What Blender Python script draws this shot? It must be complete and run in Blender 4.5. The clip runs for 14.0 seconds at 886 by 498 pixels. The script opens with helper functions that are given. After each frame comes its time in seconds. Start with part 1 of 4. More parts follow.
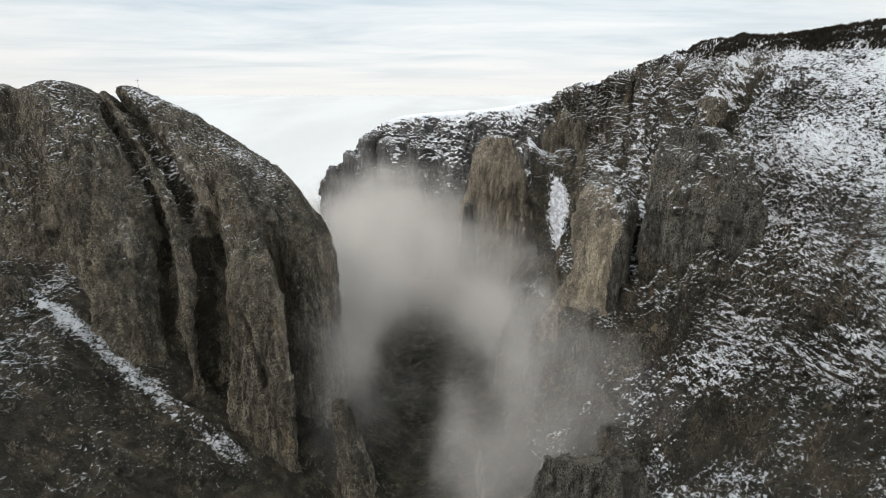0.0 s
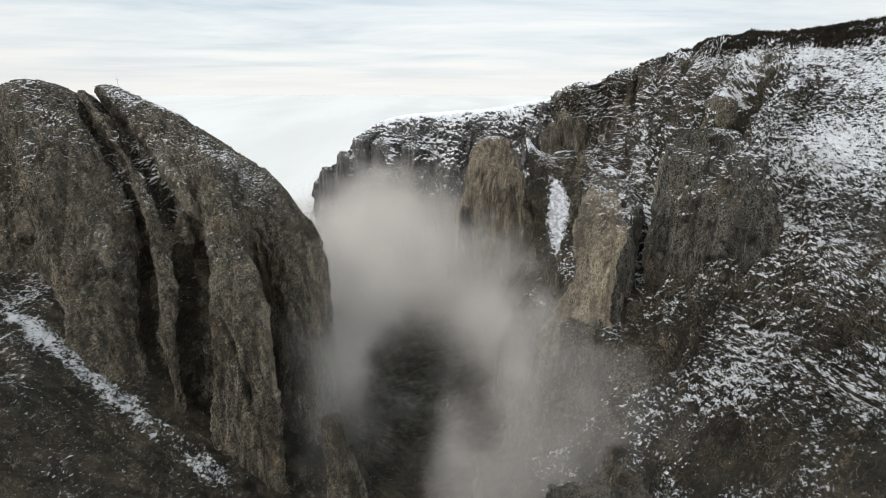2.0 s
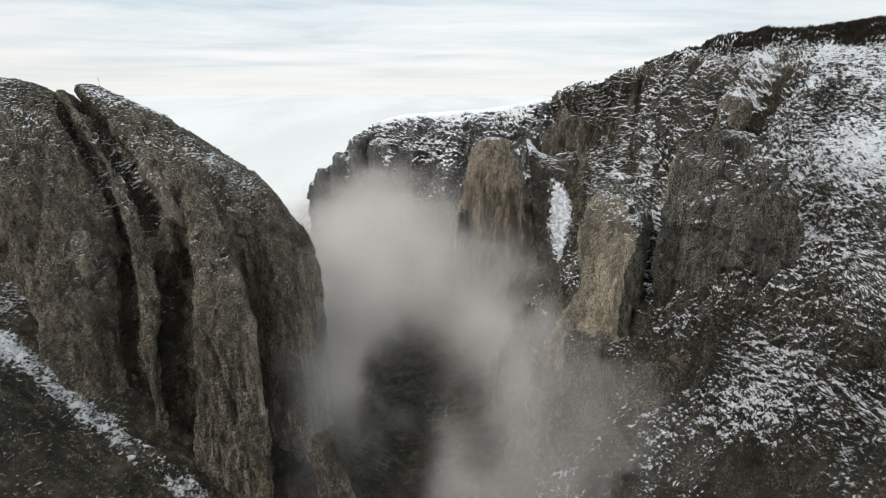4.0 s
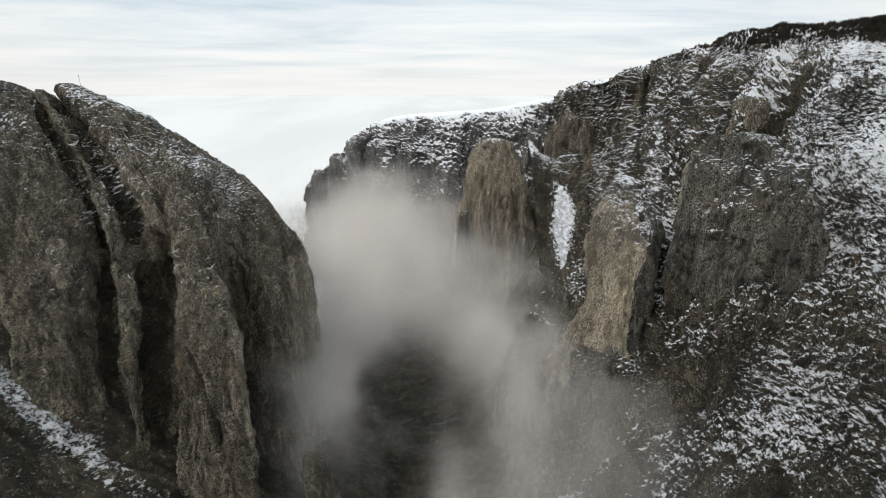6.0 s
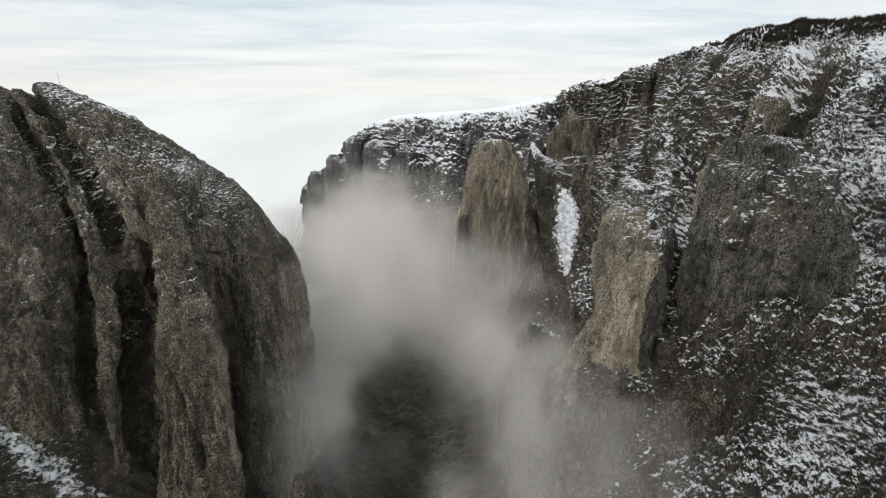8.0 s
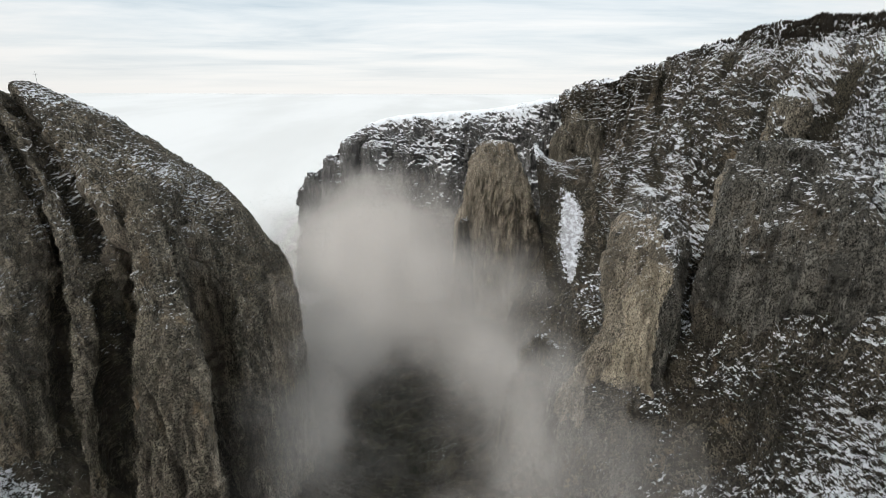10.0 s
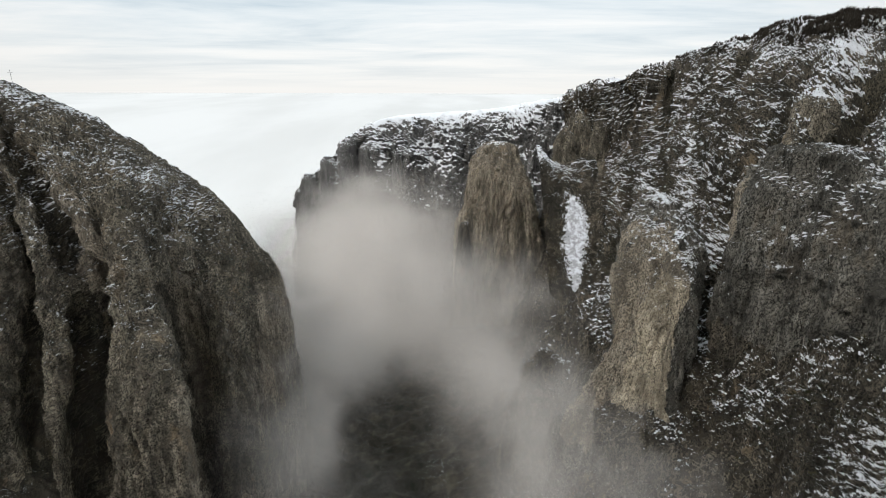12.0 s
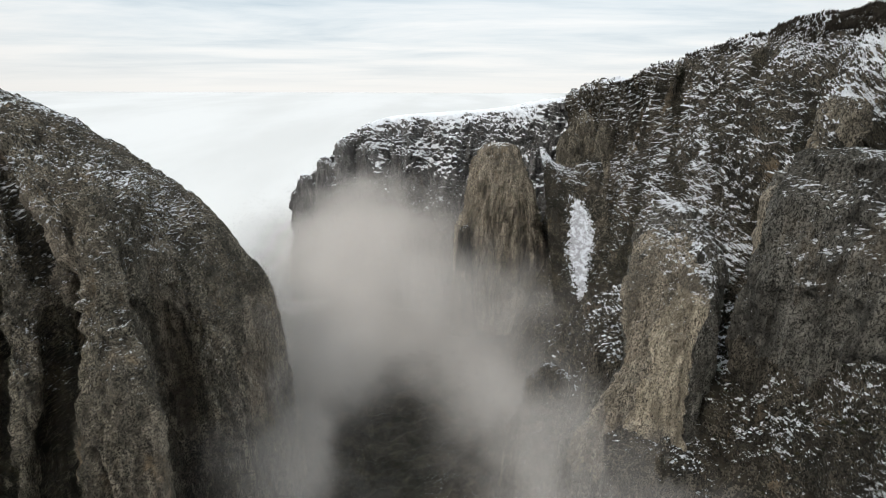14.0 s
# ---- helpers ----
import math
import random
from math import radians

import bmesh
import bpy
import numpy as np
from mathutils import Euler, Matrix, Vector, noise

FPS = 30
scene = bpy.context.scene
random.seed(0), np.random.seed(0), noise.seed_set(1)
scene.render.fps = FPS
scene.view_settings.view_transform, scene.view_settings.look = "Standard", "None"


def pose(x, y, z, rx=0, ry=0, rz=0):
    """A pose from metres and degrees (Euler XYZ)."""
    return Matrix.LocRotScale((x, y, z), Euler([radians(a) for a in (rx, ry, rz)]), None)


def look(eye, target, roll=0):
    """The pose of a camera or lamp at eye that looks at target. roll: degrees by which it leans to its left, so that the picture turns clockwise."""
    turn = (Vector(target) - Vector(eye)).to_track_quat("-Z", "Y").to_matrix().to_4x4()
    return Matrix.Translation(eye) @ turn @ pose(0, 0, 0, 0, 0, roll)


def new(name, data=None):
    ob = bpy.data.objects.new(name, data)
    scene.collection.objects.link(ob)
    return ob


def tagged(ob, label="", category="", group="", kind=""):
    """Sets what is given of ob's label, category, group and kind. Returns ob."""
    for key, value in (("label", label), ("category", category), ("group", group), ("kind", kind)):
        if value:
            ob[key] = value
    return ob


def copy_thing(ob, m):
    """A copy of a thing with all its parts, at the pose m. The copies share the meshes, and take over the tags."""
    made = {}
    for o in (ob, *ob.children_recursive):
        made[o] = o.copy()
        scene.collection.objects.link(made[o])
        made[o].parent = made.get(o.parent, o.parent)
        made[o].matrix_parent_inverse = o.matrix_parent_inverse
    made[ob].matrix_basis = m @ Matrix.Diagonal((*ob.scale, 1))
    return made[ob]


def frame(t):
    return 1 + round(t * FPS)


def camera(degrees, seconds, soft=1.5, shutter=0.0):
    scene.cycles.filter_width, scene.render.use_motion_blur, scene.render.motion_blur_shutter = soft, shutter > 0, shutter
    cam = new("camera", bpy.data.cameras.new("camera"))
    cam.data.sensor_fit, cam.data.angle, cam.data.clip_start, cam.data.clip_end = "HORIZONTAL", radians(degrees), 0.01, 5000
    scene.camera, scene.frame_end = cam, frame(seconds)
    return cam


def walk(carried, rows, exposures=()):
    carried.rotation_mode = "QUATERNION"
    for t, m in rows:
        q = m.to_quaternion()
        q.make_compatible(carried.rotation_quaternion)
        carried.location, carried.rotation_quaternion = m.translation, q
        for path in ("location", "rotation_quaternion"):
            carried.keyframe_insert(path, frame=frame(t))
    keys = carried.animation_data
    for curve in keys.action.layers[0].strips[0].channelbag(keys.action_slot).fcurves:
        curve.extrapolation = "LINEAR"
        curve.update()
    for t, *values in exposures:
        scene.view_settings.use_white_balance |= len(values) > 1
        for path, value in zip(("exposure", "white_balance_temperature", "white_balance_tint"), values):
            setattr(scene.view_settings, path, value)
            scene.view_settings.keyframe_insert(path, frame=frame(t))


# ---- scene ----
cam = camera(83.9, 14.0, soft=0.6)
METRES, EYE, TILT, LEAN, TURN = 150.0, 250.0, -17.5, 0.0, 0.0
ROWS = [
    (0.0, 0.0, 0.0, 0.0, -0.0, 0.0, -0.0),
    (0.5, 0.0015, 0.034, 0.0106, -0.12, -0.01, 0.03),
    (1.0, 0.0028, 0.0681, 0.0204, -0.21, -0.02, 0.06),
    (1.5, 0.0046, 0.1022, 0.0308, -0.3, -0.02, 0.06),
    (2.0, 0.0058, 0.1366, 0.0421, -0.39, -0.03, 0.1),
    (2.5, 0.0072, 0.1708, 0.0525, -0.42, -0.04, 0.11),
    (3.0, 0.009, 0.2051, 0.0633, -0.48, -0.05, 0.12),
    (5.5, 0.0193, 0.3762, 0.1173, -0.55, -0.05, 0.11),
    (6.0, 0.0212, 0.4104, 0.1274, -0.55, -0.05, 0.11),
    (6.5, 0.0223, 0.4443, 0.1382, -0.57, -0.06, 0.11),
    (7.0, 0.0243, 0.4783, 0.1488, -0.57, -0.06, 0.12),
    (7.5, 0.0273, 0.5121, 0.1598, -0.56, -0.07, 0.1),
    (8.0, 0.0279, 0.5458, 0.1704, -0.57, -0.09, 0.1),
    (10.5, 0.037, 0.7138, 0.2243, -0.56, -0.15, 0.04),
    (11.0, 0.0397, 0.7479, 0.2354, -0.54, -0.15, 0.03),
    (11.5, 0.0421, 0.7819, 0.2463, -0.5, -0.16, 0.01),
    (12.0, 0.044, 0.8159, 0.2573, -0.49, -0.2, -0.0),
    (12.5, 0.0463, 0.8498, 0.2683, -0.48, -0.23, -0.02),
    (13.0, 0.0492, 0.8839, 0.2791, -0.46, -0.27, -0.02),
    (13.5, 0.0505, 0.9178, 0.2905, -0.47, -0.28, -0.04),
    (14.0, 0.0518, 0.9519, 0.301, -0.46, -0.28, -0.05),
]
walk(cam, [(t, pose(0, 0, EYE, TILT, LEAN, TURN) @ pose(METRES * x, METRES * y, METRES * z, 90 + pitch, roll, yaw)) for t, x, y, z, yaw, pitch, roll in ROWS])

# ---- world and sun ----
SUN_ELEV, SUN_AZ = 50.0, -120.0          # degrees; azimuth clockwise from +y
world = bpy.data.worlds.new("overcast_sky")
scene.world = world
world.use_nodes = True


def wire(tree, kind, **vals):
    n = tree.nodes.new(kind)
    for k, v in vals.items():
        n.inputs[k.replace("_", " ")].default_value = v
    return n


def build_sky():
    t = world.node_tree
    t.nodes.clear()
    L = t.links.new
    out = t.nodes.new("ShaderNodeOutputWorld")
    bg = t.nodes.new("ShaderNodeBackground")
    sky = t.nodes.new("ShaderNodeTexSky")
    sky.sky_type, sky.sun_disc = "NISHITA", False
    sky.sun_elevation, sky.sun_rotation = radians(SUN_ELEV), radians(SUN_AZ)
    sky.dust_density = 3.0
    skyk = t.nodes.new("ShaderNodeVectorMath")
    skyk.operation = "SCALE"
    skyk.inputs["Scale"].default_value = 0.10
    L(sky.outputs[0], skyk.inputs[0])
    tc = t.nodes.new("ShaderNodeTexCoord")
    sep = t.nodes.new("ShaderNodeSeparateXYZ")
    L(tc.outputs["Generated"], sep.inputs[0])

    def m(op, a, b=None, clamp=False):
        n = t.nodes.new("ShaderNodeMath")
        n.operation, n.use_clamp = op, clamp
        for i, v in enumerate((a, b)):
            if v is None:
                continue
            if isinstance(v, (int, float)):
                n.inputs[i].default_value = v
            else:
                L(v, n.inputs[i])
        return n.outputs[0]

    z = m("MAXIMUM", sep.outputs[2], 0.0)
    den = m("ADD", z, 0.055)
    px, py = m("DIVIDE", sep.outputs[0], den), m("DIVIDE", sep.outputs[1], den)
    comb = t.nodes.new("ShaderNodeCombineXYZ")
    L(m("MULTIPLY", px, 0.55), comb.inputs[0])
    L(py, comb.inputs[1])
    n1 = wire(t, "ShaderNodeTexNoise", Scale=0.50, Detail=7.0, Roughness=0.58, Distortion=0.35)
    L(comb.outputs[0], n1.inputs["Vector"])
    n2 = wire(t, "ShaderNodeTexNoise", Scale=0.17, Detail=3.0, Roughness=0.5)
    L(comb.outputs[0], n2.inputs["Vector"])
    s = m("ADD", m("MULTIPLY", n1.outputs[0], 0.65), m("MULTIPLY", n2.outputs[0], 0.35))
    ramp = t.nodes.new("ShaderNodeValToRGB")
    e = ramp.color_ramp.elements
    e[0].position, e[0].color = 0.39, (0.55, 0.66, 0.74, 1)
    e[1].position, e[1].color = 0.58, (0.97, 0.985, 0.985, 1)
    e2 = ramp.color_ramp.elements.new(0.49)
    e2.color = (0.78, 0.85, 0.89, 1)
    L(s, ramp.inputs[0])
    # haze that gathers towards the horizon
    mix = t.nodes.new("ShaderNodeMix")
    mix.data_type = "RGBA"
    hz = m("POWER", m("SUBTRACT", 1.0, m("MULTIPLY", z, 5.5), True), 2.2)
    L(hz, mix.inputs[0])
    L(ramp.outputs[0], mix.inputs[6])
    mix.inputs[7].default_value = (0.955, 0.945, 0.915, 1)
    mx = t.nodes.new("ShaderNodeMix")
    mx.data_type = "RGBA"
    mx.inputs[0].default_value = 0.92
    L(skyk.outputs[0], mx.inputs[6])
    L(mix.outputs[2], mx.inputs[7])
    L(mx.outputs[2], bg.inputs[0])
    # thinner cloud towards the sun, thicker behind
    ahead = m("ADD", m("MULTIPLY", sep.outputs[1], .55), .5, True)
    # an overcast sky is brightest overhead
    over = m("MULTIPLY", m("SUBTRACT", z, .17), 1.35, True)
    L(m("ADD", m("ADD", m("MULTIPLY", ahead, .87), .19), m("MULTIPLY", over, 1.72)), bg.inputs[1])
    L(bg.outputs[0], out.inputs[0])


build_sky()
sun_data = bpy.data.lights.new("sun", "SUN")
sun_data.energy, sun_data.angle, sun_data.color = 1.4, radians(16), (1.0, 0.945, 0.87)
sun = new("sun", sun_data)
sun.matrix_world = look((300, 900, 600), (300 - math.sin(radians(SUN_AZ)), 900 - math.cos(radians(SUN_AZ)), 600 - math.tan(radians(SUN_ELEV))))
scene.cycles.transparent_max_bounces = 64


# ---- noise on arrays ----
PERM = np.random.RandomState(7).permutation(512).astype(np.int64)
GRAD = np.random.RandomState(8).normal(size=(512, 3))
GRAD /= np.linalg.norm(GRAD, axis=1)[:, None]


def perlin(p):
    p = np.asarray(p, float)
    i = np.floor(p).astype(np.int64)
    f = p - i
    w = f * f * f * (f * (f * 6 - 15) + 10)
    total = 0.0
    for dx in (0, 1):
        hx = PERM[(i[..., 0] + dx) & 511]
        wx = w[..., 0] if dx else 1 - w[..., 0]
        for dy in (0, 1):
            hy = PERM[(hx + i[..., 1] + dy) & 511]
            wy = w[..., 1] if dy else 1 - w[..., 1]
            for dz in (0, 1):
                g = GRAD[PERM[(hy + i[..., 2] + dz) & 511]]
                d = g[..., 0] * (f[..., 0] - dx) + g[..., 1] * (f[..., 1] - dy) + g[..., 2] * (f[..., 2] - dz)
                total = total + d * wx * wy * (w[..., 2] if dz else 1 - w[..., 2])
    return total * 1.5


def fbm(p, octaves=4, gain=0.5, ridged=False):
    p = np.asarray(p, float)
    out, amp, norm = 0.0, 1.0, 0.0
    for k in range(octaves):
        n = perlin(p * 2.03 ** k + 17.3 * k)
        out = out + amp * ((1 - 2 * np.abs(n)) if ridged else n)
        norm += amp
        amp *= gain
    return out / norm


def scaled(p, sx, sy, sz, off=0.0):
    return p * np.array((sx, sy, sz)) + off


# ---- meshes ----
GRIDS = {}


def link_mesh(name, verts, faces, material, parent=None, smooth=False):
    """One mesh object from arrays: verts (n, 3), faces (m, 4) or (m, 3)."""
    me = bpy.data.meshes.new(name)
    v = np.ascontiguousarray(verts, dtype=np.float32)
    f = np.ascontiguousarray(faces, dtype=np.int32)
    k = f.shape[1]
    me.vertices.add(len(v))
    me.vertices.foreach_set("co", v.ravel())
    me.loops.add(f.size)
    me.loops.foreach_set("vertex_index", f.ravel())
    me.polygons.add(len(f))
    me.polygons.foreach_set("loop_start", np.arange(0, f.size, k, dtype=np.int32))
    me.update(calc_edges=True)
    me.polygons.foreach_set("use_smooth", np.full(len(f), smooth))
    me.materials.append(material)
    me.validate()
    ob = new(name, me)
    if parent is not None:
        ob.parent = parent
    return ob


def grid_faces(nu, nv, wrap=False):
    a = np.arange(nu * nv).reshape(nu, nv)
    if wrap:
        a = np.vstack([a, a[:1]])
    return np.stack([a[:-1, :-1], a[1:, :-1], a[1:, 1:], a[:-1, 1:]], -1).reshape(-1, 4)


def catmull(P, u):
    """Smooth curve through P (n, ...) at parameters u in 0..n-1."""
    n = len(P)
    P = np.concatenate([2 * P[:1] - P[1:2], P, 2 * P[-1:] - P[-2:-1]])
    i = np.clip(np.floor(u).astype(int), 0, n - 2)
    f = (u - i).reshape((-1,) + (1,) * (P.ndim - 1))
    a, b, c, d = P[i], P[i + 1], P[i + 2], P[i + 3]
    tension = 0.5
    return b + tension * f * (c - a + f * (2 * a - 5 * b + 4 * c - d + f * (3 * (b - c) + d - a)))


def even(P, count, axis, weights=None):
    """Parameters that step evenly along the mean length of the control net."""
    d = np.linalg.norm(np.diff(P, axis=axis), axis=-1)
    d = d.mean(axis=1 - axis)
    if weights is not None:
        d = d * weights
    s = np.concatenate([[0], np.cumsum(d)])
    return np.interp(np.linspace(0, s[-1], count), s, np.arange(len(s)))


def loft(stations, nu, nv, back=3):
    """A smooth sheet through the stations; the last rows, which lie behind the crest, get few points, and so does the foot."""
    C = np.array(stations, float)
    weights = np.ones(C.shape[1] - 1)
    weights[-back:] = (.6, .15, .05)
    weights[0] = .6
    u = even(C, nu, 0)
    G = catmull(C, u)
    v = even(C, nv, 1, weights)
    return np.swapaxes(catmull(np.swapaxes(G, 0, 1), v), 0, 1)


def normals(P, wrap=False):
    if wrap:
        du = np.roll(P, -1, 0) - np.roll(P, 1, 0)
    else:
        du = np.gradient(P, axis=0)
    dv = np.gradient(P, axis=1)
    n = np.cross(du, dv)
    return n / (np.linalg.norm(n, axis=-1, keepdims=True) + 1e-9)


def crest_fade(P, depth):
    """1 along the crest of each column of a sheet, falling to 0 some metres below it."""
    top = P[..., 2].max(axis=1, keepdims=True)
    return np.clip((P[..., 2] - top + depth) / depth, 0, 1)


def seg_dist(a, b, line):
    """Distance of points (a, b) from a polyline in that plane, and the place along it from 0 to 1."""
    best, where = np.full(a.shape, 1e9), np.zeros(a.shape)
    n = len(line) - 1
    for k in range(n):
        (x0, y0), (x1, y1) = line[k], line[k + 1]
        ll = (x1 - x0) ** 2 + (y1 - y0) ** 2
        f = np.clip(((a - x0) * (x1 - x0) + (b - y0) * (y1 - y0)) / ll, 0, 1)
        d = np.hypot(a - x0 - f * (x1 - x0), b - y0 - f * (y1 - y0))
        near = d < best
        best, where = np.where(near, d, best), np.where(near, (k + f) / n, where)
    return best, where


def groove(p, line, width, depth, plane=(0, 2)):
    """A gully (depth > 0 cuts in, < 0 makes a rib) along a polyline, seen in the given plane; it tapers at its ends."""
    wob = 0.35 * width * fbm(scaled(p, 0.05, 0.05, 0.05), 2)
    d, w = seg_dist(p[..., plane[0]] + wob, p[..., plane[1]], line)
    taper = np.clip(np.minimum(w, 1 - w) * 6 + 0.25, 0, 1)
    return -depth * np.exp(-(d / width) ** 2) * taper


def crease(p, line, width, depth):
    """A crack (depth > 0) or rib (depth < 0) along a polyline in space, tapering at both ends."""
    best, where = np.full(p.shape[:-1], 1e9), np.zeros(p.shape[:-1])
    n = len(line) - 1
    q = p + (.5 * width * fbm(scaled(p, .08, .08, .08, 2.0), 2))[..., None]
    for k in range(n):
        a, b = np.array(line[k], float), np.array(line[k + 1], float)
        ab = b - a
        f = np.clip(((q - a) @ ab) / (ab @ ab), 0, 1)
        e = np.linalg.norm(q - a - f[..., None] * ab, axis=-1)
        near = e < best
        best, where = np.where(near, e, best), np.where(near, (k + f) / n, where)
    taper = np.clip(np.minimum(where, 1 - where) * 6 + .25, 0, 1)
    return -depth * np.exp(-(best / width) ** 2) * taper


def fray(p):
    return fbm(scaled(p, .07, .07, .05, 2.0), 3, .6)


def carve(p, line, width, depth, facing, frayed, sharp=1.0, reach=45.0, wobble=.45):
    """A gully (depth > 0) or rib (depth < 0) along a polyline in space that cuts straight through the relief in the way it faces."""
    w = np.array(facing, float)
    w /= np.linalg.norm(w)
    u = np.cross(w, (0, 0, 1.0))
    u /= np.linalg.norm(u)
    v = np.cross(u, w)
    L = np.array(line, float)
    wob = wobble * width * frayed
    d, where = seg_dist(p @ u + wob, p @ v, np.stack([L @ u, L @ v], -1).tolist())
    k = np.clip(where * (len(L) - 1), 0, len(L) - 1)
    away = np.abs(p @ w - np.interp(k, np.arange(len(L)), L @ w))
    d = np.hypot(d, np.clip(away - reach, 0, None))
    taper = np.clip(np.minimum(where, 1 - where) * 7 + .2, 0, 1)
    return -depth * np.exp(-(d / width) ** (2 * sharp)) * taper


def weathered(p, n, flute=5.0, block=2.2, grit=0.7, ledge=1.5, seed=0.0, macro=0.0, upright=.05):
    """Offsets along the normal for weathered limestone: rounded ribs parted by sharp cracks, blocks, ledges and grit."""
    warp = 12 * np.stack([fbm(scaled(p, .02, .02, .01, seed + k * 9.1), 2) for k in range(3)], -1)
    q = p + warp
    d = -.8 * flute * fbm(scaled(q, .040, .040, .007, seed), 2, ridged=True)
    if macro:
        d = d + macro * fbm(scaled(q, .016, .016, .0035, seed + 21), 2, ridged=True)
    d = d - .5 * flute * fbm(scaled(q, .13, .13, .022, seed + 3), 2, .6, ridged=True)
    d = d - .30 * flute * fbm(scaled(p + .5 * warp, .34, .34, .06, seed + 9), 2, .6, ridged=True)
    d = d + block * fbm(scaled(q, .10, .10, .06, seed + 5), 4, .6)
    if ledge:
        d = d + ledge * fbm(scaled(q, .035, .035, .16, seed + 7), 3, ridged=True)
    g = fbm(scaled(p + .3 * warp, .34, .34, upright, seed + 11), 3, .75)
    d = d + grit * g
    return d - d.mean()


# ---- materials ----
def material(name):
    m = bpy.data.materials.new(name)
    m.use_nodes = True
    t = m.node_tree
    return m, t, t.nodes["Principled BSDF"]


class Graph:
    """Short forms for shader nodes."""

    def __init__(self, tree):
        self.t = tree
        self.geo = tree.nodes.new("ShaderNodeNewGeometry")
        self.pos = self.geo.outputs["Position"]

    def link(self, a, b):
        self.t.links.new(a, b)

    def put(self, node, key, v):
        if isinstance(v, (int, float, tuple)):
            node.inputs[key].default_value = v
        else:
            self.link(v, node.inputs[key])

    def math(self, op, a, b=0.0, clamp=False):
        n = self.t.nodes.new("ShaderNodeMath")
        n.operation, n.use_clamp = op, clamp
        self.put(n, 0, a)
        self.put(n, 1, b)
        return n.outputs[0]

    def stretch(self, sx, sy, sz, off=0.0):
        n = self.t.nodes.new("ShaderNodeMapping")
        n.inputs["Scale"].default_value = (sx, sy, sz)
        n.inputs["Location"].default_value = (off, off * 1.7, off * 0.6)
        self.link(self.pos, n.inputs["Vector"])
        return n.outputs[0]

    def noise(self, vec, scale=1.0, detail=4.0, rough=0.55, dist=0.0):
        n = self.t.nodes.new("ShaderNodeTexNoise")
        self.link(vec, n.inputs["Vector"])
        for k, v in (("Scale", scale), ("Detail", detail), ("Roughness", rough), ("Distortion", dist)):
            n.inputs[k].default_value = v
        return n.outputs[0]

    def ramp(self, fac, stops):
        n = self.t.nodes.new("ShaderNodeValToRGB")
        e = n.color_ramp.elements
        while len(e) < len(stops):
            e.new(0.5)
        for el, (p, c) in zip(e, stops):
            el.position = p
            el.color = (c, c, c, 1) if isinstance(c, (int, float)) else (*c, 1)
        self.link(fac, n.inputs[0])
        return n.outputs[0]

    def span(self, v, lo, hi, a=0.0, b=1.0):
        n = self.t.nodes.new("ShaderNodeMapRange")
        n.interpolation_type = "SMOOTHSTEP"
        self.put(n, 0, v)
        for i, x in enumerate((lo, hi, a, b)):
            n.inputs[i + 1].default_value = x
        return n.outputs[0]

    def mix(self, f, a, b, blend="MIX"):
        n = self.t.nodes.new("ShaderNodeMix")
        n.data_type, n.blend_type = "RGBA", blend
        self.put(n, 0, f)
        for k, v in ((6, a), (7, b)):
            self.put(n, k, (*v, 1) if isinstance(v, tuple) and len(v) == 3 else v)
        return n.outputs[2]

    def up(self):
        s = self.t.nodes.new("ShaderNodeSeparateXYZ")
        self.link(self.geo.outputs["Normal"], s.inputs[0])
        return s.outputs[2]

    def bump(self, height, strength, distance, bsdf):
        n = self.t.nodes.new("ShaderNodeBump")
        n.inputs["Strength"].default_value = strength
        n.inputs["Distance"].default_value = distance
        self.link(height, n.inputs["Height"])
        self.link(n.outputs[0], bsdf.inputs["Normal"])


